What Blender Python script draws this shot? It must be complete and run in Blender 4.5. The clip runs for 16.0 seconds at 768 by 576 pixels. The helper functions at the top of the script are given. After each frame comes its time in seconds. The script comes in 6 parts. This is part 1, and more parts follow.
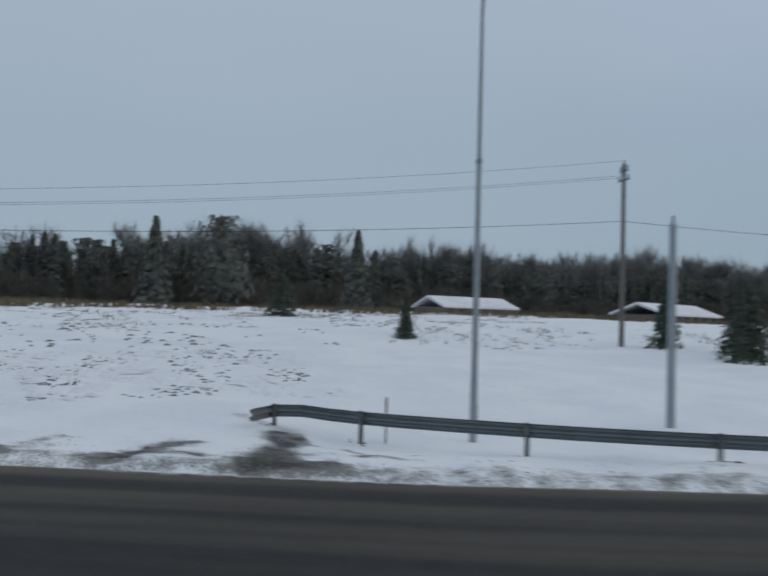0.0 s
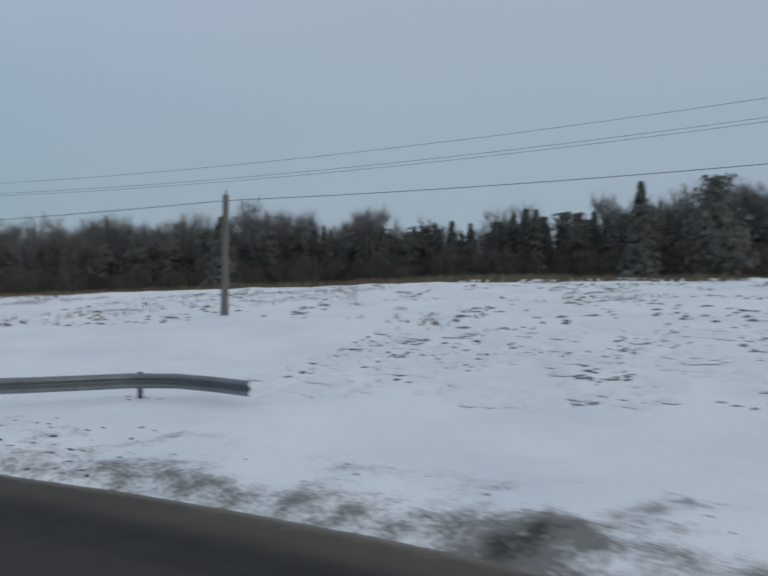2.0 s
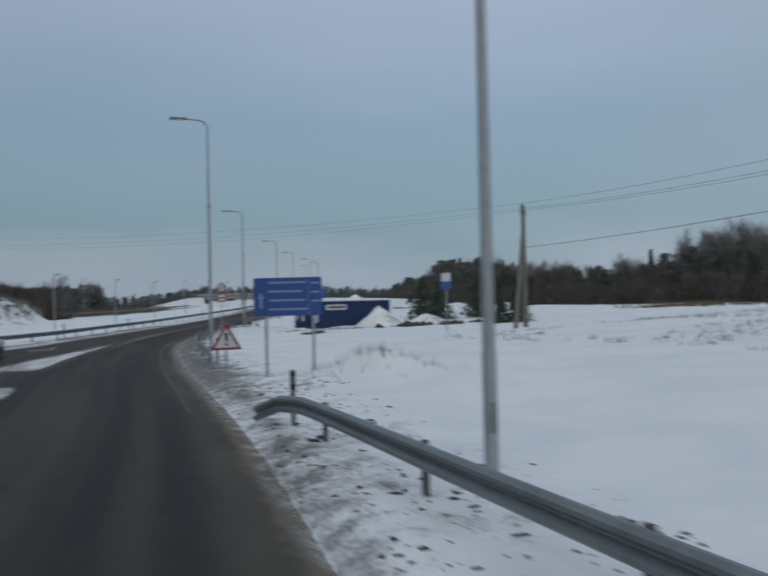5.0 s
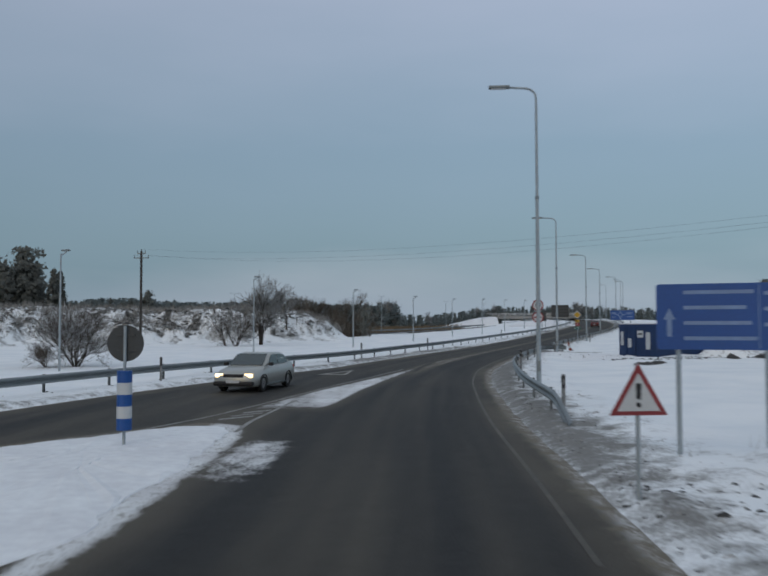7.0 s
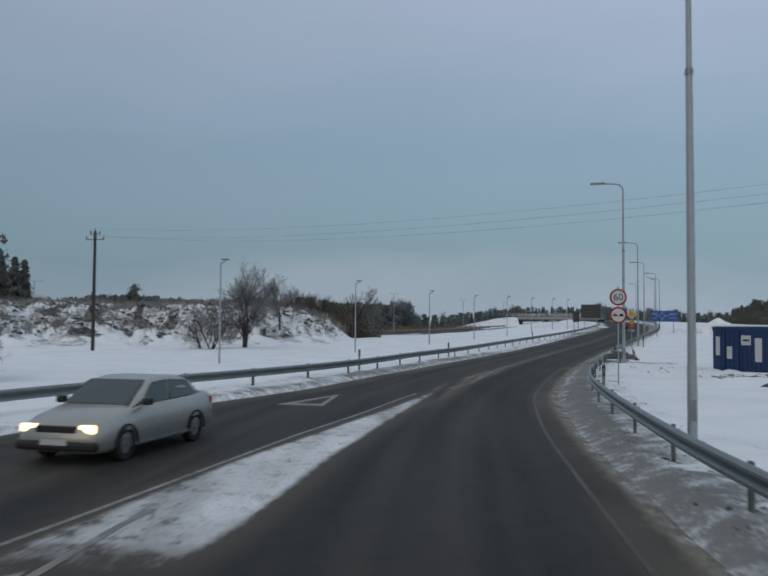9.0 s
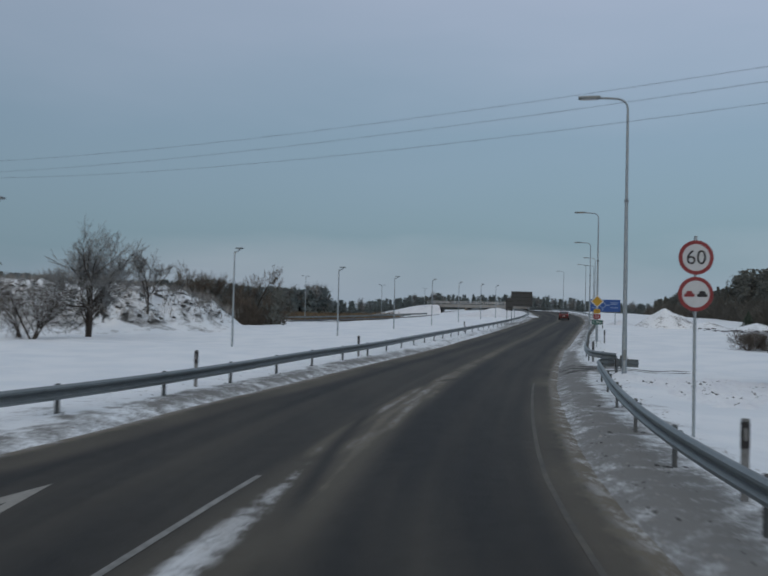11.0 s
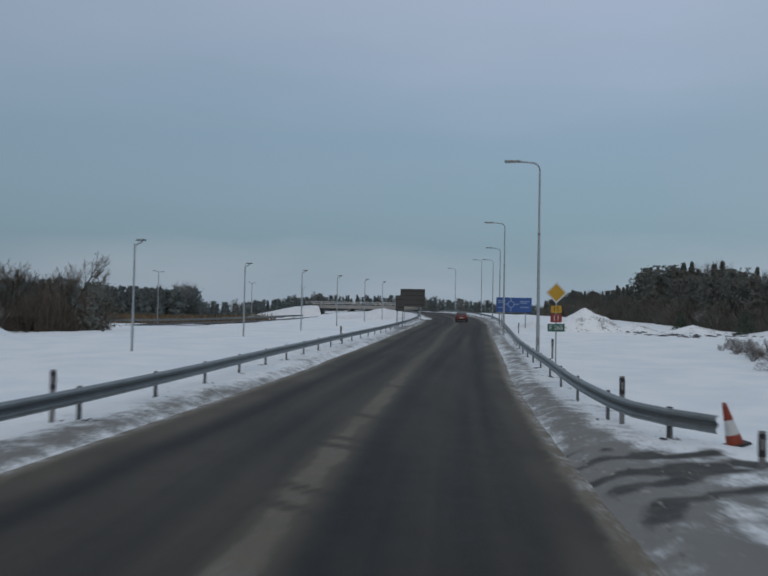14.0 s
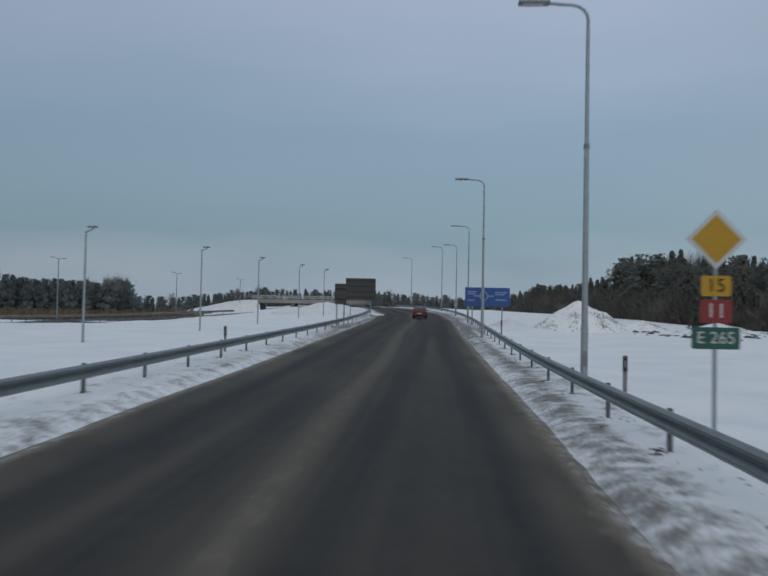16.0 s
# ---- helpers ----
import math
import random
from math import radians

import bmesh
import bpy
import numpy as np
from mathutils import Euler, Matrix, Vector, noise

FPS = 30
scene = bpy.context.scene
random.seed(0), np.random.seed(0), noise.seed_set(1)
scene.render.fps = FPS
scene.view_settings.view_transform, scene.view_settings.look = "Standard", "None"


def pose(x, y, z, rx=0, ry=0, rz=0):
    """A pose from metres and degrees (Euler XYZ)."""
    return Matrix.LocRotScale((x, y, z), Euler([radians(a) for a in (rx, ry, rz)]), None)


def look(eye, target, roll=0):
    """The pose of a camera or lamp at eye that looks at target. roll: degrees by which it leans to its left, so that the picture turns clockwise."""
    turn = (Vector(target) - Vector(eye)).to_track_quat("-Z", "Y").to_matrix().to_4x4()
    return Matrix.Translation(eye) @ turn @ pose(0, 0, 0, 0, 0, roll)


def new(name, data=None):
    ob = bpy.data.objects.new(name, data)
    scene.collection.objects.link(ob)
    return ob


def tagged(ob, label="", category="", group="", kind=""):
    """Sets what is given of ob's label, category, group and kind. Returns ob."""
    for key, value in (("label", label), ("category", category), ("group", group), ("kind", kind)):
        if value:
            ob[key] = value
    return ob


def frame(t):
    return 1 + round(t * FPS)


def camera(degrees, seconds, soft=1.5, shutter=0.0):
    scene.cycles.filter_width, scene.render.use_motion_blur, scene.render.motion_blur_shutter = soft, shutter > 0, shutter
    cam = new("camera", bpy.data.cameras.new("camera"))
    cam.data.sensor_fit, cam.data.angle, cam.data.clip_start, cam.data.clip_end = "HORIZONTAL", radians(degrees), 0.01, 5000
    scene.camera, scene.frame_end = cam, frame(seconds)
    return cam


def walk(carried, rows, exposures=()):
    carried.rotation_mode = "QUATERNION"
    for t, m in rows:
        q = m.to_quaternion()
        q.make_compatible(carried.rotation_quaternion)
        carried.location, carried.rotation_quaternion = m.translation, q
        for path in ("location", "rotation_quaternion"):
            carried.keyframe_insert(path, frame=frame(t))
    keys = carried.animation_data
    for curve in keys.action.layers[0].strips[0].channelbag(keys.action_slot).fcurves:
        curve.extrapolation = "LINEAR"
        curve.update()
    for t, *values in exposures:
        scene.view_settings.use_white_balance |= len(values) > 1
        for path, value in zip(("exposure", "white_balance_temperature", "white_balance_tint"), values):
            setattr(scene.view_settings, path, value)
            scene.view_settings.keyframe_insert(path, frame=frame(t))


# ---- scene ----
cam = camera(49.69, 16.0, soft=1.8, shutter=0.5)
# seconds, x, y, z, tilt, lean, turn
PATH = [
    (0, -15.438, -29.279, 2.903, 92.38, -1.56, -104.56),
    (0.5, -12.306, -29.176, 2.810, 91.62, -1.37, -97.44),
    (1, -9.604, -28.599, 2.714, 90.89, -0.98, -89.20),
    (1.5, -7.702, -27.824, 2.544, 90.64, -1.00, -81.72),
    (2, -5.556, -26.578, 2.475, 90.30, -0.52, -73.03),
    (2.5, -4.003, -25.330, 2.459, 90.30, -0.16, -64.78),
    (3, -2.134, -23.640, 2.375, 90.63, 0.17, -54.41),
    (3.5, -0.879, -21.669, 2.293, 90.85, 0.09, -46.39),
    (4, 0.689, -18.991, 2.378, 90.68, 1.93, -36.78),
    (4.5, 1.755, -16.115, 2.378, 91.04, 1.55, -29.00),
    (5, 2.470, -12.738, 2.393, 90.94, 1.33, -20.90),
    (5.2, 2.559, -11.645, 2.402, 91.01, 1.22, -17.99),
    (7.3, 2.613, -0.417, 2.479, 92.66, 0.06, -0.31),
    (7.5, 2.661, 1.150, 2.481, 92.71, 0.03, -0.02),
    (8, 2.795, 5.195, 2.471, 92.82, -0.23, 0.72),
    (10.5, 4.576, 27.078, 2.462, 91.88, -1.02, -4.18),
    (11, 5.112, 31.500, 2.427, 91.73, -1.32, -5.82),
    (11.5, 5.734, 35.512, 2.408, 91.58, -1.64, -7.30),
    (12, 6.537, 39.687, 2.408, 91.46, -1.60, -9.00),
    (12.5, 7.505, 43.739, 2.401, 91.52, -1.71, -10.22),
    (13, 8.339, 48.060, 2.403, 91.65, -1.57, -11.82),
    (13.5, 9.053, 50.692, 2.409, 91.86, -1.51, -13.06),
    (14, 10.325, 54.716, 2.419, 92.04, -1.09, -13.77),
    (14.5, 11.599, 59.537, 2.303, 92.01, -0.53, -14.92),
    (15, 13.352, 64.843, 2.261, 91.94, -1.35, -15.96),
    (15.5, 15.316, 70.535, 2.342, 91.73, -1.30, -16.61),
    (16, 17.096, 75.622, 2.387, 91.83, -1.11, -16.88),
]
walk(cam, [(r[0], pose(*r[1:])) for r in PATH], exposures=[(0, 0.09), (3.0, 0.09), (4.0, 0.03), (5.2, -0.04), (7.3, 0.05), (8.2, 0.05), (10.3, -0.04), (16, -0.06)])

# ---------------------------------------------------------------- sky and light
world = bpy.data.worlds.new("overcast_sky")
scene.world = world
world.use_nodes = True
wn, wl = world.node_tree.nodes, world.node_tree.links
wn.clear()
w_out = wn.new("ShaderNodeOutputWorld")
w_bg = wn.new("ShaderNodeBackground")
w_geo = wn.new("ShaderNodeTexCoord")
w_sep = wn.new("ShaderNodeSeparateXYZ")
w_ramp = wn.new("ShaderNodeValToRGB")
w_noise = wn.new("ShaderNodeTexNoise")
w_map = wn.new("ShaderNodeMapping")
w_add = wn.new("ShaderNodeMath")
w_sky = wn.new("ShaderNodeTexSky")
w_mix = wn.new("ShaderNodeMixRGB")
w_sky.sky_type = "NISHITA"
w_sky.sun_disc = False
w_sky.sun_elevation = radians(12)
w_sky.sun_rotation = radians(200)
w_sky.dust_density = 4.0
w_map.inputs["Scale"].default_value = (1.6, 1.6, 6.0)
w_noise.inputs["Scale"].default_value = 1.7
w_noise.inputs["Detail"].default_value = 4.0
w_add.operation = "MULTIPLY_ADD"
w_add.inputs[1].default_value = 0.12
wl.new(w_geo.outputs["Generated"], w_sep.inputs[0])
wl.new(w_geo.outputs["Generated"], w_map.inputs[0])
wl.new(w_map.outputs[0], w_noise.inputs["Vector"])
wl.new(w_noise.outputs["Fac"], w_add.inputs[0])
wl.new(w_sep.outputs["Z"], w_add.inputs[2])
wl.new(w_add.outputs[0], w_ramp.inputs["Fac"])
stops = [(0.0, (0.26, 0.33, 0.40)), (0.085, (0.28, 0.345, 0.42)), (0.15, (0.170, 0.26, 0.33)), (0.26, (0.195, 0.28, 0.368)),
         (0.42, (0.31, 0.367, 0.472)), (0.65, (0.36, 0.42, 0.505)), (1.0, (0.40, 0.44, 0.50))]
el = w_ramp.color_ramp.elements
while len(el) < len(stops):
    el.new(0.5)
for e, (p, c) in zip(el, stops):
    e.position, e.color = p, (*c, 1)
w_mix.inputs["Fac"].default_value = 0.02
wl.new(w_ramp.outputs["Color"], w_mix.inputs["Color1"])
wl.new(w_sky.outputs["Color"], w_mix.inputs["Color2"])
w_grey = wn.new("ShaderNodeMixRGB")
w_side = wn.new("ShaderNodeMapRange")
w_side.inputs["From Min"].default_value, w_side.inputs["From Max"].default_value, w_side.inputs["To Max"].default_value = 0.5, 0.92, 0.75
w_grey.inputs["Color2"].default_value = (0.272, 0.33, 0.395, 1)
wl.new(w_sep.outputs["X"], w_side.inputs["Value"])
wl.new(w_side.outputs[0], w_grey.inputs["Fac"])
wl.new(w_mix.outputs["Color"], w_grey.inputs["Color1"])
wl.new(w_grey.outputs["Color"], w_bg.inputs["Color"])
w_east = wn.new("ShaderNodeMath")
w_east.operation = "MULTIPLY_ADD"
w_east.inputs[1].default_value, w_east.inputs[2].default_value = 0.19, 1.01
wl.new(w_sep.outputs["X"], w_east.inputs[0])
wl.new(w_east.outputs[0], w_bg.inputs["Strength"])
wl.new(w_bg.outputs[0], w_out.inputs["Surface"])

sun = new("sun", bpy.data.lights.new("sun", "SUN"))
sun.data.energy, sun.data.angle, sun.data.color = 0.25, radians(40), (1.0, 0.96, 0.92)
sun.matrix_world = look((0, 0, 60), (25, 60, 0))


# ---------------------------------------------------------------- materials
def material(name, base, rough=0.6, metal=0.0, vary=0.25, scale=3.0, bump=0.0, bump_scale=20.0, tint=None, emit=None, island=False, spec=0.5, thin=0.0, span=(0.3, 0.7)):
    """A surface with two scales of variation between base and tint, and fine relief."""
    m = bpy.data.materials.new(name)
    m.use_nodes = True
    n, l = m.node_tree.nodes, m.node_tree.links
    b = n["Principled BSDF"]
    tex = n.new("ShaderNodeTexCoord")
    coarse = n.new("ShaderNodeTexNoise")
    coarse.inputs["Scale"].default_value, coarse.inputs["Detail"].default_value = scale, 5
    fine = n.new("ShaderNodeTexNoise")
    fine.inputs["Scale"].default_value, fine.inputs["Detail"].default_value = scale * 9, 3
    l.new(tex.outputs["Object"], coarse.inputs["Vector"])
    l.new(tex.outputs["Object"], fine.inputs["Vector"])
    mixer = n.new("ShaderNodeMath")
    mixer.operation = "MULTIPLY_ADD"
    mixer.inputs[1].default_value = 0.5
    l.new(fine.outputs["Fac"], mixer.inputs[0])
    half = n.new("ShaderNodeMath")
    half.operation = "MULTIPLY"
    half.inputs[1].default_value = 0.5
    l.new(coarse.outputs["Fac"], half.inputs[0])
    l.new(half.outputs[0], mixer.inputs[2])
    last = mixer.outputs[0]
    if island:
        info = n.new("ShaderNodeNewGeometry")
        isl = n.new("ShaderNodeMath")
        isl.operation = "MULTIPLY_ADD"
        isl.inputs[1].default_value = 0.5
        l.new(info.outputs["Random Per Island"], isl.inputs[0])
        h2 = n.new("ShaderNodeMath")
        h2.operation = "MULTIPLY"
        h2.inputs[1].default_value = 0.5
        l.new(last, h2.inputs[0])
        l.new(h2.outputs[0], isl.inputs[2])
        last = isl.outputs[0]
    ramp = n.new("ShaderNodeMapRange")
    ramp.inputs["From Min"].default_value, ramp.inputs["From Max"].default_value = span
    l.new(last, ramp.inputs["Value"])
    col = n.new("ShaderNodeMixRGB")
    other = tint or tuple(c * (1 - vary) for c in base)
    col.inputs["Color1"].default_value, col.inputs["Color2"].default_value = (*base, 1), (*other, 1)
    l.new(ramp.outputs[0], col.inputs["Fac"])
    l.new(col.outputs[0], b.inputs["Base Color"])
    b.inputs["Roughness"].default_value, b.inputs["Metallic"].default_value = rough, metal
    b.inputs["Specular IOR Level"].default_value = spec
    if bump:
        bt = n.new("ShaderNodeTexNoise")
        bt.inputs["Scale"].default_value, bt.inputs["Detail"].default_value = bump_scale, 6
        l.new(tex.outputs["Object"], bt.inputs["Vector"])
        bn = n.new("ShaderNodeBump")
        bn.inputs["Strength"].default_value, bn.inputs["Distance"].default_value = bump, 0.05
        l.new(bt.outputs["Fac"], bn.inputs["Height"])
        l.new(bn.outputs[0], b.inputs["Normal"])
    if thin:
        tl, mx = n.new("ShaderNodeBsdfTranslucent"), n.new("ShaderNodeMixShader")
        l.new(col.outputs[0], tl.inputs["Color"])
        mx.inputs["Fac"].default_value = thin
        l.new(b.outputs[0], mx.inputs[1])
        l.new(tl.outputs[0], mx.inputs[2])
        l.new(mx.outputs[0], n["Material Output"].inputs["Surface"])
    if emit:
        b.inputs["Emission Color"].default_value, b.inputs["Emission Strength"].default_value = (*emit[0], 1), emit[1]
    return m


def layered(name, clean, slush, soil, bump, bump_scale, wet=0.0):
    """Ground or road cover: 'cover' raises snow over the base, 'dirt' mixes soil into it, both broken up by noise."""
    m = bpy.data.materials.new(name)
    m.use_nodes = True
    n, l = m.node_tree.nodes, m.node_tree.links
    b = n["Principled BSDF"]
    tex = n.new("ShaderNodeTexCoord")

    def noise_at(scale, detail, stretch=(1, 1, 1)):
        mp = n.new("ShaderNodeMapping")
        mp.inputs["Scale"].default_value = stretch
        t = n.new("ShaderNodeTexNoise")
        t.inputs["Scale"].default_value, t.inputs["Detail"].default_value = scale, detail
        l.new(tex.outputs["Object"], mp.inputs[0])
        l.new(mp.outputs[0], t.inputs["Vector"])
        return t.outputs["Fac"]

    def calc(op, a, c, d=None):
        k = n.new("ShaderNodeMath")
        k.operation = op
        for i, v in enumerate((a, c, d)):
            if v is None:
                continue
            if isinstance(v, (int, float)):
                k.inputs[i].default_value = v
            else:
                l.new(v, k.inputs[i])
        return k.outputs[0]

    def step(v, lo, hi):
        k = n.new("ShaderNodeMapRange")
        k.interpolation_type = "SMOOTHSTEP"
        k.inputs["From Min"].default_value, k.inputs["From Max"].default_value = lo, hi
        l.new(v, k.inputs["Value"])
        return k.outputs[0]

    def mix(f, a, c):
        k = n.new("ShaderNodeMixRGB")
        for i, v in ((0, f), (1, a), (2, c)):
            if isinstance(v, tuple):
                k.inputs[i].default_value = (*v, 1)
            else:
                l.new(v, k.inputs[i])
        return k.outputs[0]

    def attr(a):
        k = n.new("ShaderNodeAttribute")
        k.attribute_name = a
        return k.outputs["Fac"]

    big, mid, small = noise_at(0.35, 4), noise_at(2.2, 6), noise_at(14, 5)
    rough_sum = calc("ADD", calc("MULTIPLY", mid, 0.55), calc("MULTIPLY", small, 0.45))
    cover = step(calc("ADD", attr("cover"), calc("MULTIPLY", calc("SUBTRACT", rough_sum, 0.5), 0.9)), 0.36, 0.66)
    dirt = step(calc("ADD", attr("dirt"), calc("MULTIPLY", calc("SUBTRACT", rough_sum, 0.5), 2.1)), 0.25, 0.92)
    snow = mix(step(big, 0.35, 0.7), clean[0], clean[1])
    snow = mix(dirt, snow, slush)
    base = mix(step(rough_sum, 0.35, 0.65), soil[0], soil[1])
    base = mix(attr("film"), base, slush)
    l.new(mix(cover, base, snow), b.inputs["Base Color"])
    b.inputs["Specular IOR Level"].default_value = 0.25 + 0.15 * wet
    dry = calc("MAXIMUM", cover, calc("MULTIPLY", attr("film"), 1.4))
    l.new(calc("MULTIPLY_ADD", calc("MINIMUM", dry, 1.0), 0.33 * wet, 0.78 - 0.33 * wet), b.inputs["Roughness"])
    bn = n.new("ShaderNodeBump")
    bn.inputs["Strength"].default_value, bn.inputs["Distance"].default_value = bump, 0.08
    l.new(calc("ADD", noise_at(bump_scale, 7), calc("MULTIPLY", cover, 0.5)), bn.inputs["Height"])
    l.new(bn.outputs[0], b.inputs["Normal"])
    return m


SNOW_A, SNOW_B = (0.86, 0.885, 0.90), (0.775, 0.815, 0.845)
M_GROUND = layered("snow_field", (SNOW_A, SNOW_B), (0.21, 0.207, 0.197), ((0.05, 0.05, 0.048), (0.09, 0.086, 0.078)), 0.6, 3.0)
M_ROAD = layered("winter_asphalt", (SNOW_A, (0.66, 0.66, 0.68)), (0.158, 0.138, 0.106), ((0.0154, 0.0148, 0.0140), (0.0250, 0.0241, 0.0227)), 0.25, 25.0, 0.12)
M_STEEL = material("galvanised_steel", (0.23, 0.26, 0.27), 0.42, 0.4, 0.35, 1.5, 0.1, 30)
# posts darker than the rail steel: their shade is put into the colour
M_POST = material("shaded_galvanised_post", (0.16, 0.175, 0.18), 0.55, 0.3, 0.4, 1.5)
M_LAMP = material("galvanised_pole", (0.36, 0.41, 0.44), 0.5, 0.35, 0.25, 1.0)
M_WOODPOLE = material("weathered_pole_wood", (0.20, 0.19, 0.175), 0.9, 0, 0.4, 2.0, 0.4, 40)
M_DARKWOOD = material("tarred_pole_wood", (0.05, 0.045, 0.04), 0.85, 0, 0.4, 2.0, 0.3, 40)
M_CONCRETE = material("concrete", (0.32, 0.32, 0.31), 0.85, 0, 0.25, 0.6, 0.2, 12)
M_NEEDLE = material("conifer_needles", (0.15, 0.16, 0.146), 0.9, 0, 0.5, 0.12, tint=(0.19, 0.195, 0.175), island=True, spec=0.1, thin=0.42)
M_NEEDLE_SNOW = material("snowy_needles", (0.06, 0.085, 0.062), 0.8, 0, 0.5, 0.8, tint=(0.11, 0.13, 0.105), island=True, spec=0.2, thin=0.35)
M_UNDER = material("dark_undergrowth", (0.135, 0.128, 0.112), 0.9, 0, 0.4, 0.1, tint=(0.17, 0.162, 0.142), island=True, spec=0.1, thin=0.3)
# distance haze painted into the colour: paler and bluer than the nearer needles
M_FAR_HAZED = material("haze_paled_needles", (0.19, 0.225, 0.225), 0.9, 0, 0.5, 0.1, tint=(0.22, 0.25, 0.245), island=True, spec=0.1, thin=0.55)
M_BARK = material("bark", (0.075, 0.06, 0.05), 0.9, 0, 0.4, 2.5, 0.3, 20)
M_TWIG = material("bare_twigs", (0.27, 0.275, 0.27), 0.9, 0, 0.4, 0.5, island=True)
M_TWIG_BROWN = material("brown_twigs", (0.155, 0.13, 0.105), 0.9, 0, 0.4, 0.5, island=True)
M_SNOWTWIG = material("snow_laden_twigs", (0.11, 0.095, 0.08), 0.9, 0, 0.4, 0.5, tint=(0.58, 0.60, 0.62), island=True, span=(0.50, 0.64))
M_REED = material("dry_reeds", (0.22, 0.16, 0.095), 0.9, 0, 0.4, 0.3, tint=(0.15, 0.11, 0.07), island=True, thin=0.3)
M_GRASS = material("withered_grass", (0.10, 0.085, 0.055), 0.9, 0, 0.4, 1.0, tint=(0.17, 0.14, 0.09), island=True)
M_CLOD = material("frozen_earth", (0.06, 0.058, 0.056), 0.95, 0, 0.4, 3.0, 0.5, 12)
M_SNOWHEAP = material("heaped_snow", SNOW_A, 0.8, 0, 0.1, 0.5, 0.6, 4.0, tint=(0.66, 0.67, 0.70))
M_DIRTYSNOW = material("dirty_snow", (0.46, 0.45, 0.43), 0.85, 0, 0.1, 3.0, 0.6, 8.0, tint=(0.20, 0.18, 0.16))
M_PILE = material("earthy_heaped_snow", SNOW_A, 0.85, 0, 0.1, 0.55, 0.8, 3.0, tint=(0.16, 0.155, 0.15), span=(0.51, 0.62))
M_WHITE = material("white_sheeting", (0.54, 0.56, 0.57), 0.45, 0, 0.12, 3)
M_GREYBACK = material("grey_sign_back", (0.05, 0.055, 0.057), 0.6, 0.0, 0.3, 2)
M_RED = material("red_sheeting", (0.24, 0.025, 0.028), 0.45, 0, 0.2, 3)
M_BLUE = material("blue_sheeting", (0.008, 0.075, 0.29), 0.45, 0, 0.2, 2)
M_YELLOW = material("yellow_sheeting", (0.47, 0.275, 0.014), 0.45, 0, 0.15, 3)
M_GREEN = material("green_sheeting", (0.012, 0.10, 0.078), 0.45, 0, 0.15, 3)
M_BLACK = material("black_print", (0.015, 0.015, 0.017), 0.6, 0, 0.2, 4)
M_ORANGE = material("orange_plastic", (0.30, 0.045, 0.02), 0.6, 0, 0.5, 5)
M_CONT = material("blue_container_paint", (0.012, 0.040, 0.125), 0.5, 0, 0.35, 0.8, 0.1, 10)
M_PAINT = material("worn_road_paint", (0.12, 0.105, 0.08), 0.7, 0, 0.5, 0.7, tint=(0.03, 0.028, 0.025))
M_LINE = material("white_road_line", (0.36, 0.36, 0.34), 0.7, 0, 0.5, 0.9, tint=(0.10, 0.095, 0.085))
M_PAINT_CLEAR = material("road_paint", (0.34, 0.325, 0.285), 0.7, 0, 0.5, 1.5, tint=(0.16, 0.15, 0.14))
M_SILVER = material("beige_silver_car_paint", (0.42, 0.43, 0.41), 0.3, 0.4, 0.15, 1.0)
M_MAROON = material("maroon_car_paint", (0.12, 0.03, 0.03), 0.35, 0.2, 0.2, 1.0)
M_GLASSDARK = material("tinted_car_glass", (0.03, 0.05, 0.055), 0.05, 0, 0.2, 1.0, spec=0.9)
M_RUBBER = material("tyre_rubber", (0.02, 0.02, 0.02), 0.85, 0, 0.3, 5)
M_RIM = material("wheel_rim", (0.30, 0.30, 0.31), 0.4, 0.7, 0.3, 5)
M_HEADLAMP = material("lit_headlamp", (0.9, 0.85, 0.7), 0.2, 0, 0.05, 3, emit=((1.0, 0.70, 0.32), 2.6))
M_TAILLAMP = material("tail_lamp", (0.4, 0.02, 0.02), 0.3, 0, 0.1, 3)
M_BARN = material("barn_wall", (0.20, 0.19, 0.18), 0.9, 0, 0.3, 0.5)


# ---------------------------------------------------------------- mesh helpers
def mesh_of(name, verts, faces, mats, smooth=False):
    me = bpy.data.meshes.new(name)
    me.from_pydata([tuple(v) for v in verts], [], [tuple(f) for f in faces])
    for m in mats if isinstance(mats, (list, tuple)) else (mats,):
        me.materials.append(m)
    if smooth:
        me.shade_smooth()
    me.update()
    return me


def mesh_tris(name, verts, tris, mat):
    """A mesh from numpy arrays of triangles."""
    me = bpy.data.meshes.new(name)
    verts, tris = np.asarray(verts, "f4"), np.asarray(tris, "i4")
    me.vertices.add(len(verts))
    me.vertices.foreach_set("co", verts.ravel())
    me.loops.add(tris.size)
    me.loops.foreach_set("vertex_index", tris.ravel())
    me.polygons.add(len(tris))
    me.polygons.foreach_set("loop_start", np.arange(len(tris), dtype="i4") * 3)
    me.materials.append(mat)
    me.update(calc_edges=True)
    return me


def part(name, bm, mat, parent=None, label=""):
    """Links a bmesh as one mesh object under a thing or a part."""
    me = bpy.data.meshes.new(name)
    bm.to_mesh(me)
    bm.free()
    me.materials.append(mat)
    ob = new(name, me)
    ob.parent = parent
    return tagged(ob, label) if label else ob


def part_mesh(name, me, parent, m=None, label=""):
    ob = new(name, me)
    ob.parent = parent
    if m is not None:
        ob.matrix_basis = m
    return tagged(ob, label) if label else ob


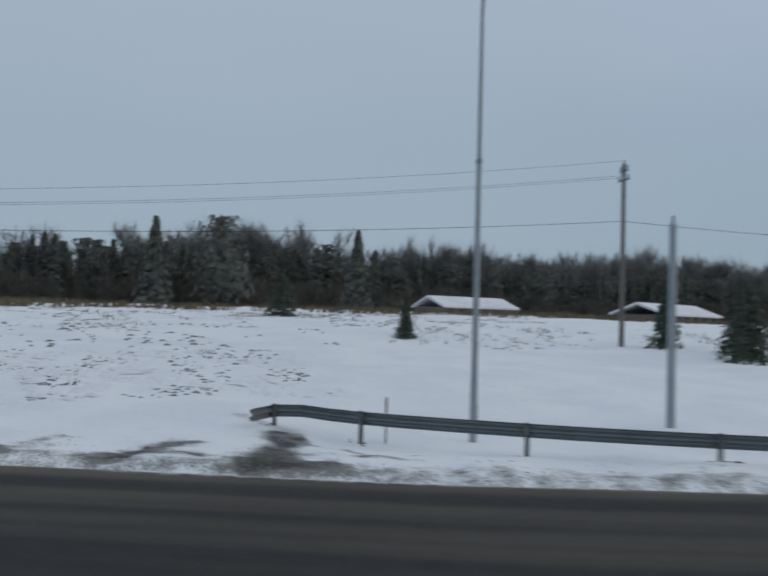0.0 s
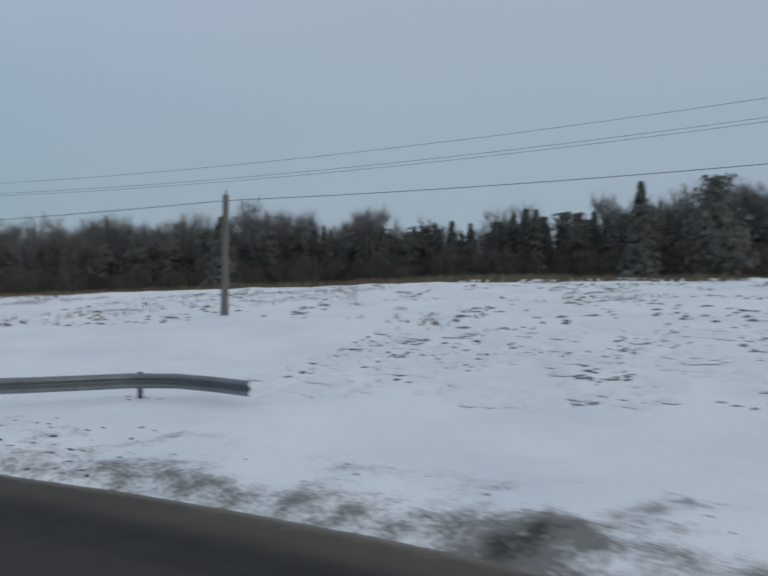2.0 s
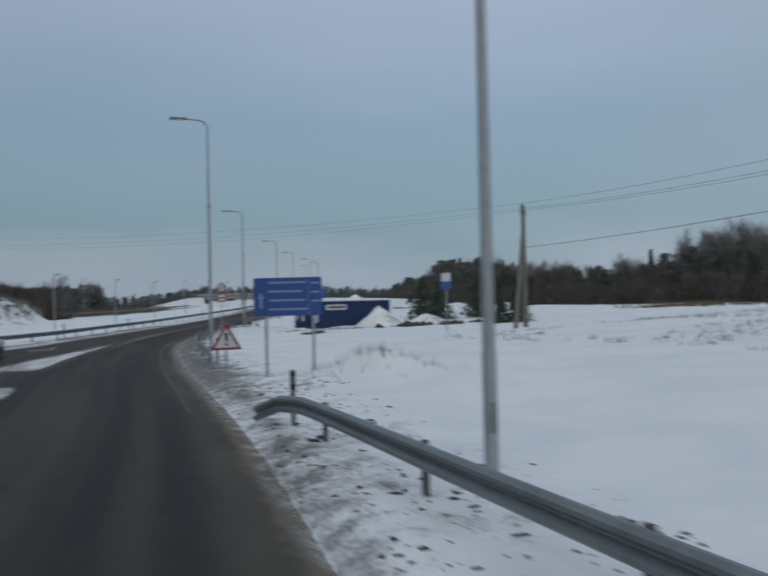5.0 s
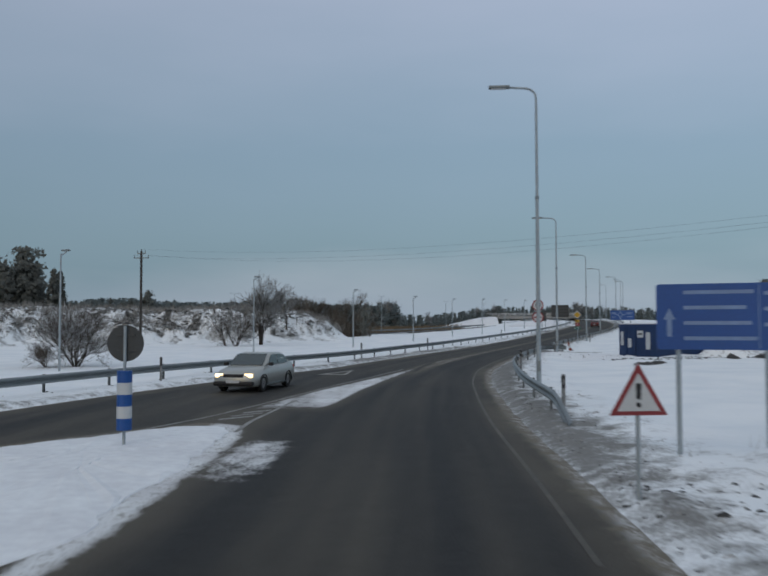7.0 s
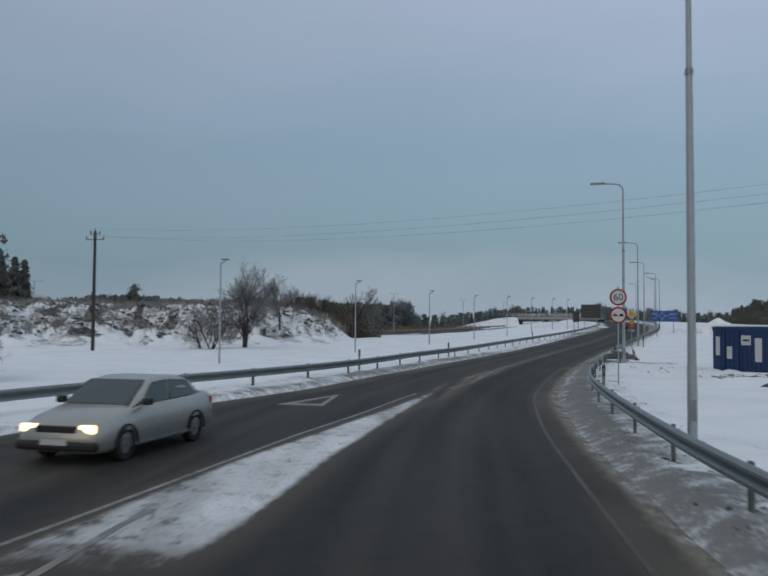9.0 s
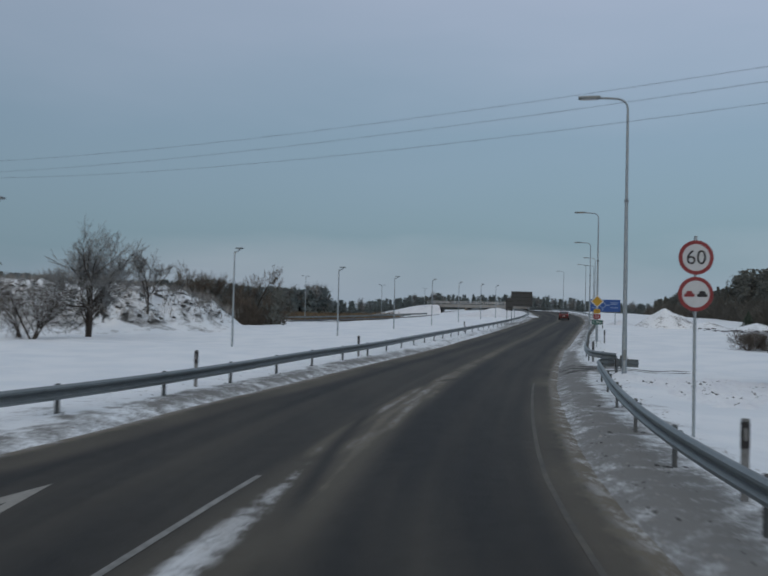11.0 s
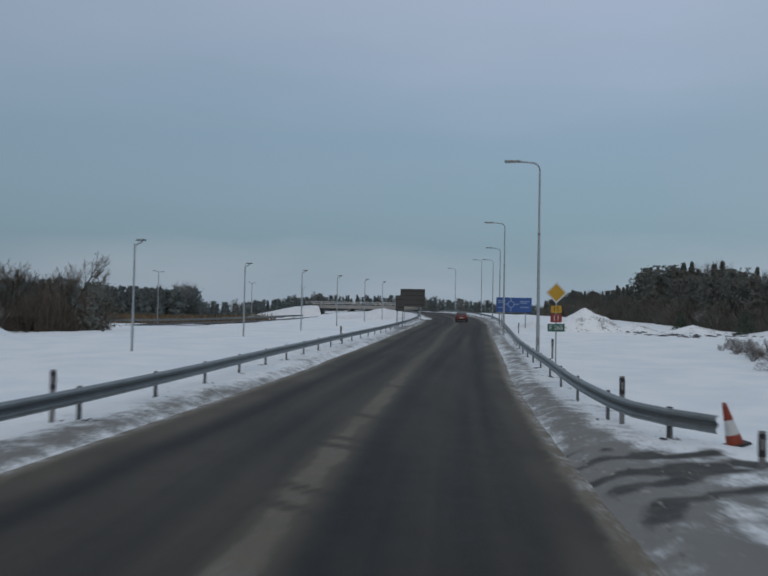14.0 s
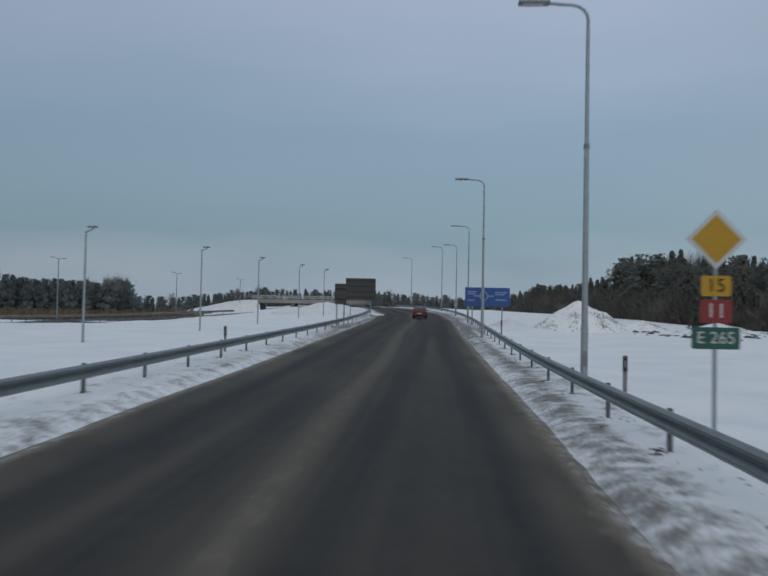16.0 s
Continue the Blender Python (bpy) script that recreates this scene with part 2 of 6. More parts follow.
def empty(name, m, label, category, group="", kind=""):
    ob = new(name)
    ob.empty_display_size = 0.2
    ob.matrix_basis = m
    return tagged(ob, label, category, group, kind)


def box(bm, x0, x1, y0, y1, z0, z1, bevel=0.0):
    r = bmesh.ops.create_cube(bm, size=1.0)
    vs = r["verts"]
    bmesh.ops.scale(bm, vec=(x1 - x0, y1 - y0, z1 - z0), verts=vs)
    bmesh.ops.translate(bm, vec=((x0 + x1) / 2, (y0 + y1) / 2, (z0 + z1) / 2), verts=vs)
    if bevel:
        edges = list({e for v in vs for e in v.link_edges})
        bmesh.ops.bevel(bm, geom=edges, offset=bevel, segments=2, affect="EDGES", profile=0.5)
    return vs


def rod(bm, a, b, r0, r1=None, sides=10):
    """A tapered rod from a to b."""
    a, b = Vector(a), Vector(b)
    r1 = r0 if r1 is None else r1
    d = b - a
    q = d.to_track_quat("Z", "Y").to_matrix().to_4x4()
    res = bmesh.ops.create_cone(bm, cap_ends=True, segments=sides, radius1=r0, radius2=r1, depth=d.length)
    bmesh.ops.transform(bm, matrix=Matrix.Translation((a + b) / 2) @ q, verts=res["verts"])
    return res["verts"]


def tube(bm, pts, radii, sides=8):
    """A bent tube through pts."""
    rings = []
    pts = [Vector(p) for p in pts]
    for i, p in enumerate(pts):
        d = (pts[min(i + 1, len(pts) - 1)] - pts[max(i - 1, 0)]).normalized()
        q = d.to_track_quat("Z", "Y").to_matrix()
        r = radii[i] if isinstance(radii, (list, tuple)) else radii
        rings.append([bm.verts.new(p + q @ Vector((r * math.cos(2 * math.pi * k / sides), r * math.sin(2 * math.pi * k / sides), 0))) for k in range(sides)])
    for u, v in zip(rings, rings[1:]):
        for k in range(sides):
            bm.faces.new((u[k], u[(k + 1) % sides], v[(k + 1) % sides], v[k]))
    bm.faces.new(rings[0][::-1])
    bm.faces.new(rings[-1])


def prism(bm, outline, y0, y1):
    """A flat plate with the outline in x and z, between two depths."""
    a = [bm.verts.new((x, y0, z)) for x, z in outline]
    b = [bm.verts.new((x, y1, z)) for x, z in outline]
    n = len(outline)
    bm.faces.new(a)
    bm.faces.new(b[::-1])
    for i in range(n):
        bm.faces.new((a[i], b[i], b[(i + 1) % n], a[(i + 1) % n]))
    bmesh.ops.recalc_face_normals(bm, faces=bm.faces)


def circle(r, cx=0.0, cz=0.0, n=36):
    return [(cx + r * math.cos(2 * math.pi * k / n), cz + r * math.sin(2 * math.pi * k / n)) for k in range(n)]


def rounded(w, h, cx, cz, r, n=5):
    out = []
    for sx, sz, a0 in ((1, 1, 0), (-1, 1, 90), (-1, -1, 180), (1, -1, 270)):
        for k in range(n + 1):
            a = radians(a0 + 90 * k / n)
            out.append((cx + sx * (w / 2 - r) + r * math.cos(a), cz + sz * (h / 2 - r) + r * math.sin(a)))
    return out


def plate(name, outline, y0, y1, mat, parent, label=""):
    bm = bmesh.new()
    prism(bm, outline, y0, y1)
    return part(name, bm, mat, parent, label)


def lettering(text, size, x, z, y, mat, parent, label):
    """Raised letters that face -y."""
    cu = bpy.data.curves.new("lettering", "FONT")
    cu.body, cu.size, cu.align_x, cu.align_y, cu.extrude = text, size, "CENTER", "CENTER", 0.002
    tmp = bpy.data.objects.new("lettering", cu)
    scene.collection.objects.link(tmp)
    dg = bpy.context.evaluated_depsgraph_get()
    me = bpy.data.meshes.new_from_object(tmp.evaluated_get(dg))
    bpy.data.objects.remove(tmp)
    me.materials.clear()
    me.materials.append(mat)
    return part_mesh("lettering", me, parent, pose(x, y, z, 90, 0, 0), label)


# ---------------------------------------------------------------- plan: road, shoulders, terrain
RIGHT_EDGE = [(-22, -90), (-12, -65), (-6, -50), (-2.6, -39.8), (-1, -33.3), (0.2, -30.5), (1.3, -27.2), (2.4, -24), (3.2, -20.5), (3.7, -16), (3.9, -12.4),
              (4.15, -9), (4.6, -4.5), (5.3, 1.8), (5.9, 10.5), (6.3, 18), (6.8, 24), (7.7, 33), (8.6, 39), (9.4, 43.6), (11.2, 50.5), (13.5, 58.5),
              (16.6, 68), (21.6, 82.4), (24.6, 90.2), (28.8, 101.6), (40, 132), (50.8, 161), (61, 192), (69, 225), (74.5, 262), (78, 330)]
LEFT_EDGE = [(-34, -90), (-24, -65), (-19, -50), (-17, -40), (-16, -18), (-14, -8), (-11.5, 6), (-9, 18), (-6.9, 26), (-4.8, 32.5), (-2.4, 39), (0.6, 45.5),
             (3.0, 53), (5.1, 58.5), (7.3, 65), (10.6, 74), (15.7, 88), (17.6, 94), (20.6, 102.3), (31.0, 132), (41.7, 161), (51.9, 192), (60, 225), (65.5, 262), (69, 330)]
MEDIAN_L = [(-1.3, 20), (-0.95, 22), (-0.45, 24.4), (-0.05, 26.3), (1.75, 32.6), (3.1, 36.9), (3.85, 39.84), (4.25, 41.3), (4.75, 43.2), (5.35, 45.6), (6.0, 47.8), (7.2, 51), (8.3, 54)]
MEDIAN_R = [(0.9, 20), (1.2, 22), (1.75, 24), (2.1, 27), (2.5, 30.2), (3.4, 34), (3.85, 36.8), (4.45, 39.5), (4.9, 41.4), (5.25, 43.4), (5.8, 46.9), (7.3, 51), (8.4, 54)]
STREAK = [(4.3, 37), (5.1, 41), (5.9, 44.7), (7.2, 51), (8.3, 54), (10.1, 60), (13.2, 69.5), (18.6, 85), (22, 94.6), (26.5, 106.5), (35.4, 132), (46.4, 161), (56.6, 192), (64.6, 225), (70, 262)]


def along(poly):
    xs, ys = np.array([p[0] for p in poly], float), np.array([p[1] for p in poly], float)
    def f(y):
        y = np.asarray(y, float)
        return (np.interp(y - 2.5, ys, xs) + 2 * np.interp(y, ys, xs) + np.interp(y + 2.5, ys, xs)) / 4
    return f


x_right, x_left, med_l, med_r, streak_x = along(RIGHT_EDGE), along(LEFT_EDGE), along(MEDIAN_L), along(MEDIAN_R), along(STREAK)


def road_z(y):
    return np.interp(y, [-100, 45, 75, 100, 130, 160, 200, 240, 280, 330], [0, 0, 0.22, 0.5, 1.0, 1.7, 2.75, 3.7, 4.2, 4.2])


def smooth(v, lo, hi):
    t = np.clip((np.asarray(v, float) - lo) / (hi - lo), 0, 1)
    return t * t * (3 - 2 * t)


def vnoise(x, y, seed=0):
    x, y = np.asarray(x, float), np.asarray(y, float)
    xi, yi = np.floor(x), np.floor(y)
    fx, fy = x - xi, y - yi
    fx, fy = fx * fx * (3 - 2 * fx), fy * fy * (3 - 2 * fy)

    def h(a, b):
        s = np.sin(a * 127.1 + b * 311.7 + seed * 74.7) * 43758.5453
        return s - np.floor(s)
    return (h(xi, yi) * (1 - fx) + h(xi + 1, yi) * fx) * (1 - fy) + (h(xi, yi + 1) * (1 - fx) + h(xi + 1, yi + 1) * fx) * fy


def fbm(x, y, seed=0, octaves=4):
    out, amp, tot = 0, 1.0, 0
    for k in range(octaves):
        out, tot = out + amp * vnoise(np.asarray(x) * 2 ** k, np.asarray(y) * 2 ** k, seed + k), tot + amp
        amp *= 0.5
    return out / tot


def seg_dist(x, y, a, b):
    ax, ay, bx, by = *a, *b
    t = np.clip(((x - ax) * (bx - ax) + (y - ay) * (by - ay)) / ((bx - ax) ** 2 + (by - ay) ** 2), 0, 1)
    return np.hypot(x - ax - t * (bx - ax), y - ay - t * (by - ay))


def in_side_road(x, y):
    """Distance inside (negative) or outside the arm that joins from the west."""
    return np.where(x < -8, np.abs(y + 29) - 7.0, 99.0)


def outside(x, y):
    """Metres outside the asphalt, and which side (1 east, -1 west)."""
    r, l = (x - x_right(y)) * 0.95, (x_left(y) - x) * 0.95
    d = np.maximum(r, l)
    d = np.minimum(d, in_side_road(x, y))
    return d, np.where(r > l, 1, -1)


def terrain(x, y):
    x, y = np.asarray(x, float), np.asarray(y, float)
    d, side = outside(x, y)
    zr = road_z(y)
    e = np.clip(d - 3, 0, None)
    grow = np.interp(y, [-120, -60, -10, 30, 70, 160], [0.8, 1, 1, 0.55, 0.22, 0.12])
    east = (0.07 * np.minimum(e, 42) + 0.03 * np.clip(e - 42, 0, 110)) * grow + zr * (1 - 0.5 * smooth(e, 5, 60))
    west = zr * (1 - smooth(e, 4, 40)) + 0.3 * smooth(e, 10, 40)
    z = np.where(side > 0, east, west)
    # banks of heaped earth west of the road
    m1 = np.minimum(seg_dist(x, y, (-52, 84), (-36, 104)), seg_dist(x, y, (-36, 104), (-15, 110)))
    lump = fbm(x * 0.22, y * 0.22, 5) - 0.5
    z = z + 3.9 * (1 - smooth(m1 + 5 * lump, 4.5, 14.5)) + 0.5 * lump * (1 - smooth(m1, 10, 16))
    z = z + (1.5 * (fbm(x * 0.5, y * 0.5, 15, 4) - 0.5) + 1.1 * np.abs(fbm(x * 1.1, y * 1.1, 35, 3) - 0.5)) * (1 - smooth(m1, 10, 15))
    m2 = np.hypot(x + 6.5, (y - 110) * 0.9)
    z = z + 2.0 * (1 - smooth(m2 + 3 * lump, 1.0, 7.5)) * smooth(m1, 6, 13)
    z = z + 0.75 * np.exp(-(((x - 11.0) / 1.5) ** 2 + ((y - 10.6) / 1.6) ** 2)) + 0.4 * np.exp(-(((x - 12.0) / 1.6) ** 2 + ((y - 6.0) / 1.3) ** 2))
    # snow relief
    fade = smooth(d, 1.0, 4.0)
    z = z + fade * ((fbm(x * 0.12, y * 0.12, 2) - 0.5) * 0.5 + (fbm(x * 0.7, y * 0.7, 3, 3) - 0.5) * 0.16)
    berm = smooth(d, -0.15, 0.8) * (1 - smooth(d, 2.2, 4.5))
    z = z + berm * (0.06 + 0.16 * fbm(x * 0.9, y * 0.9, 7, 4))
    lumps = smooth(d, 0.3, 1.0) * (1 - smooth(d, 3.0, 5.0)) * (side > 0) * np.interp(y, [30, 44], [1, 0.35])
    z = z + lumps * (0.16 * (fbm(x * 1.1, y * 1.1, 8, 3) - 0.5) + 0.12 * np.abs(fbm(x * 2.3, y * 2.3, 88, 2) - 0.5))
    z = z - 0.40 * np.exp(-(((x - 4.8) / 3.0) ** 2 + ((y + 37.5) / 4.5) ** 2))
    return np.where(d < 0, zr - 0.08, z - 0.08 * (1 - smooth(d, 0, 0.7)))


def ground_at(x, y):
    """Height of the ground sheet, read from its own mesh."""
    i, k = min(max(int(np.searchsorted(gx, x)) - 1, 0), len(gx) - 2), min(max(int(np.searchsorted(gy, y)) - 1, 0), len(gy) - 2)
    u, v = (x - gx[i]) / (gx[i + 1] - gx[i]), (y - gy[k]) / (gy[k + 1] - gy[k])
    return float((GZ[k, i] * (1 - u) + GZ[k, i + 1] * u) * (1 - v) + (GZ[k + 1, i] * (1 - u) + GZ[k + 1, i + 1] * u) * v)


def spaced(lo, hi, step, far_lo, far_hi, ratio=1.22):
    core = list(np.arange(lo, hi + 1e-6, step))
    a, s = [], step
    v = lo
    while v > far_lo:
        s *= ratio
        v -= s
        a.append(v)
    b, s, v = [], step, hi
    while v < far_hi:
        s *= ratio
        v += s
        b.append(v)
    return np.array(a[::-1] + core + b)


def grid_mesh(name, X, Y, Z, mat, attrs):
    ny, nx = X.shape
    idx = np.arange(nx * ny).reshape(ny, nx)
    quads = np.stack([idx[:-1, :-1], idx[:-1, 1:], idx[1:, 1:], idx[1:, :-1]], -1).reshape(-1, 4)
    me = bpy.data.meshes.new(name)
    co = np.stack([X, Y, Z], -1).reshape(-1, 3).astype("f4")
    me.vertices.add(len(co))
    me.vertices.foreach_set("co", co.ravel())
    me.loops.add(quads.size)
    me.loops.foreach_set("vertex_index", quads.ravel().astype("i4"))
    me.polygons.add(len(quads))
    me.polygons.foreach_set("loop_start", np.arange(len(quads), dtype="i4") * 4)
    me.update(calc_edges=True)
    me.shade_smooth()
    for key, val in attrs.items():
        at = me.attributes.new(key, "FLOAT", "POINT")
        at.data.foreach_set("value", np.asarray(val, "f4").ravel())
    me.materials.append(mat)
    return me


# ground sheet to the horizon
gx = spaced(-20, 44, 0.3, -2200, 2200)
gx = np.concatenate([gx[gx < -54], np.arange(-54, -20, 0.5), gx[(gx >= -20) & (gx <= 44)], np.arange(44.6, 92, 0.7), gx[gx > 92]])
gy = spaced(-48, 108, 0.36, -2200, 2600)
gy = np.concatenate([gy[gy <= 108], np.arange(108.8, 286, 0.9), gy[gy > 286]])
GX, GY = np.meshgrid(gx, gy)
GZ = terrain(GX, GY)
gd, gside = outside(GX, GY)
reed = smooth(GY, 222, 232) * (1 - smooth(GY, 330, 350)) * (1 - smooth(GX, 24, 34))
g_cover = np.clip(1.0 - 0.9 * reed, 0, 1)


def smear(a, b, width, strength):
    """A mark along a line, where wheels have thrown up mud."""
    return strength * (1 - smooth(seg_dist(GX, GY, a, b) / width + 0.8 * (fbm(GX * 1.3, GY * 1.3, 51) - 0.5), 0.3, 1.1))


mud = np.maximum.reduce([smear((2.2, -25.3), (2.9, -25.9), 0.62, 1.0), smear((2.9, -25.9), (4.3, -27.4), 0.40, 0.8), smear((1.7, -28.1), (3.3, -29.9), 0.5, 1.0), smear((2.5, -28.9), (3.4, -29.5), 0.45, 1.0), smear((2.1, -29.2), (1.8, -29.9), 0.4, 0.9),
                         smear((0.6, -30.9), (0.4, -32.3), 0.6, 1.0), smear((1.2, -31.3), (4.6, -32.2), 0.95, 1.05), smear((0.9, -30.8), (2.0, -31.6), 0.7, 0.9), smear((4.6, -32.2), (3.4, -32.7), 0.32, 0.9), smear((3.4, -32.7), (2.2, -33.5), 0.26, 0.9), smear((7.3, -31.2), (5.2, -32.2), 0.42, 0.75), smear((6.3, -31.3), (5.6, -32.6), 0.3, 0.6), smear((1.5, -33.2), (0.9, -34.2), 0.25, 0.9),
                         smear((15.6, 63.4), (21.5, 65.0), 0.32, 1.0), smear((15.9, 64.5), (22.0, 66.2), 0.32, 1.0), smear((16.0, 65.4), (19.6, 65.7), 0.32, 1.0), smear((16.2, 66.6), (18.6, 66.4), 0.32, 1.0), smear((16.4, 67.8), (18.0, 66.6), 0.2, 0.9), smear((15.2, 62.6), (17.0, 64.0), 0.2, 0.8)])
trail = [(12.2, -3.0), (13.0, -5.1), (14.7, -9.0), (17.5, -13.0), (20.3, -16.2), (24.3, -17.2), (28.8, -18.4), (36, -19)]
track_d = np.minimum.reduce([seg_dist(GX, GY, a, b) for a, b in zip(trail, trail[1:])])
mud = np.maximum(mud, 0.5 * (1 - smooth(track_d, 0.1, 0.36)) * smooth(fbm(GX * 0.6, GY * 0.6, 52), 0.25, 0.5))
g_cover = g_cover * (1 - mud * np.where(GY > 50, 0.8, 0.56))
stub = smooth(fbm(GX * 0.35, GY * 0.9, 11), 0.60, 0.75) * smooth(gd, 4, 9)
band = (1 - smooth(gd, 0.35, np.interp(GY, [-28, -18, 0, 20], [1.9, 1.5, 1.1, 1.5]))) * (0.45 + 0.7 * fbm(gd * 1.6, GY * 0.22, 13))
clump = (0.55 + 0.9 * (fbm(GX * 1.3, GY * 1.3, 14, 3) - 0.5) * 2) * smooth(gd, 0.2, 0.8) * (1 - smooth(gd, 2.4, 4.2)) * np.where(gside > 0, 1.0, 0.55 + 0.45 * smooth(GY, 26, 40))
g_dirt = np.interp(GY, [-20, 4], [0.62, 0.66]) * band + np.interp(GY, [-24, -16, 30, 40], [0.30, 0.60, 0.42, 0.30]) * clump + 0.12 * stub + 0.5 * mud
g_dirt = g_dirt + np.interp(GY, [6, 14, 32, 42], [0, 0.13, 0.13, 0.10]) * (1 - smooth(gd, 1.4, 2.6)) * (gside > 0) * (0.5 + fbm(gd * 2.4, GY * 0.07, 67))
dm = np.minimum(seg_dist(GX, GY, (-52, 84), (-36, 104)), seg_dist(GX, GY, (-36, 104), (-15, 110)))
g_dirt = g_dirt + 0.62 * (1 - smooth(dm, 12, 18)) * smooth(fbm(GX * 0.8, GY * 0.8, 17), 0.42, 0.62)
rut = np.maximum(np.exp(-((gd - 0.75 - 0.25 * vnoise(GX * 0 + 3, GY * 0.15, 61)) / 0.16) ** 2), 0.7 * np.exp(-((gd - 1.5 - 0.3 * vnoise(GX * 0 + 7, GY * 0.1, 62)) / 0.14) ** 2)) * (gside > 0) * smooth(GY, 28, 36)
g_dirt = g_dirt + 0.35 * rut
g_dirt = g_dirt + 0.25 * (1 - smooth(np.abs(gd - 0.9), 0.4, 1.4)) * (gside > 0) * smooth(GY, 6, 12) * (1 - smooth(GY, 44, 54)) * (0.4 + fbm(GX, GY * 0.6, 66))
g_dirt = g_dirt + 0.42 * np.exp(-(((GX - 16.6) / 2.4) ** 2 + ((GY - 65.0) / 2.6) ** 2))
g_dirt = g_dirt + smooth(GY, 32, 42) * (1 - smooth(gd, 1.8, 3.0)) * (0.08 + 1.0 * (fbm(gd * 2.6, GY * 0.05, 68) - 0.5))
g_dirt = np.where((GY > 60) & (GY < 67) & (GX > 15) & (GX < 22), g_dirt + 0.05, g_dirt)
g_cover = g_cover * (1 - 0.62 * (1 - smooth(dm, 11, 16)) * smooth(fbm(GX * 0.9, GY * 0.9, 18, 4), 0.50, 0.62) * smooth(GZ, 0.5, 1.3))
ground = new("ground", grid_mesh("ground", GX, GY, GZ, M_GROUND, {"cover": g_cover, "dirt": np.clip(g_dirt, 0, 1), "film": 0 * GX}))
tagged(ground, "snow-covered open ground with dirty verges along the road", "ground", kind="structure")

# main road, rows across the road from edge to edge
ry = np.concatenate([np.arange(-88, -56, 1.0), np.arange(-56, 8, 0.4), np.arange(8, 112, 0.22), np.arange(112, 330, 1.5)])
rt = np.linspace(0, 1, 150)
RY = np.repeat(ry[:, None], len(rt), 1)
RXL, RXR = x_left(RY) - 0.7, x_right(RY) + 0.7
RX = RXL + (RXR - RXL) * rt[None, :]
RZ = road_z(RY) + 0.012 - 0.10 * smooth(np.maximum(RX - x_right(RY), x_left(RY) - RX), -0.1, 0.7)
from_r, from_l = x_right(RY) - RX, RX - x_left(RY)
wob = (fbm(RX * 0.6, RY * 0.25, 21) - 0.5)
edge_snow = np.interp(RY, [-36, -33, -8, 0], [1, 0.8, 0.8, 1]) * np.maximum(0.62 - from_r / (0.55 + 0.5 * wob) * 0.5, 0.62 - from_l / (0.65 + 0.6 * wob) * 0.5)
cover = np.clip(edge_snow, 0, 0.9)
lm, rm = med_l(RY), med_r(RY)
inside_m = np.minimum(RX - lm, rm - RX)
fade_m = np.interp(RY, [20.4, 23.2, 30, 39, 42, 44.5, 47, 49], [0, 0.60, 0.66, 0.64, 0.56, 0.46, 0.38, 0])
streak = fbm(RX * 1.5, RY * 0.16, 23)
cover = np.maximum(cover, smooth(inside_m, -0.3, 0.25) * fade_m * (0.65 + 0.6 * streak))
# dirty streak between the lanes, crossed by tracks
half_s = np.interp(RY, [36, 42, 44.8, 46.5, 49.5, 54, 59, 62, 75, 88, 120], [0.06, 0.10, 0.17, 0.24, 0.38, 0.42, 0.26, 0.34, 0.36, 0.26, 0.16]) * (0.8 + 0.4 * fbm(0 * RX, RY * 0.3, 37))
mid_s = streak_x(RY) + np.interp(RY, [42, 46, 49, 54, 60], [-0.05, 0.0, 0.1, 0.1, 0])
from_s = np.abs(RX - mid_s) / half_s
twin = np.maximum(np.exp(-((RX - np.interp(RY, [44, 48.7, 57.2, 60], [4.95, 6.22, 8.9, 9.8])) / 0.24) ** 2) * (1 - smooth(RY, 56, 60)), np.exp(-((RX - np.interp(RY, [45, 47.2, 48.7, 60.9, 63], [5.6, 6.28, 7.0, 10.17, 10.95])) / 0.22) ** 2) * (1 - smooth(RY, 60, 64))) * smooth(RY, 44, 46.5)
gaps = 0 * RX
for y0, lean, wd in ((60.2, 1.6, 0.4), (64.6, -1.0, 0.13), (65.6, -1.0, 0.12), (68.9, -0.9, 0.14), (69.7, -0.9, 0.14), (72.9, -1.3, 0.2), (80.0, -1.2, 0.15)):
    gaps = np.maximum(gaps, np.exp(-((RY - y0 - lean * (RX - streak_x(RY))) / wd) ** 2))
core = 1 - 0.45 * np.exp(-((RX - mid_s - 0.05) / 0.1) ** 2) * smooth(RY, 47, 49) * (1 - smooth(RY, 56, 60))
on_s = (1 - smooth(from_s + 0.9 * (fbm(RX * 1.4, RY * 0.5, 38) - 0.5), 0.3, 1.5)) * core * smooth(RY, 40, 43) * (1 - 0.55 * gaps)
cover = np.maximum(cover, on_s * np.interp(RY, [36, 45, 56, 60, 76, 90, 120, 200], [0.46, 0.54, 0.58, 0.57, 0.52, 0.44, 0.38, 0.28]) * (0.9 + 0.2 * fbm(RX * 1.5, RY * 0.4, 39)))
cover = np.maximum(cover, 0.50 * twin * (0.7 + 0.6 * fbm(RX * 2.5, RY * 0.5, 40)))
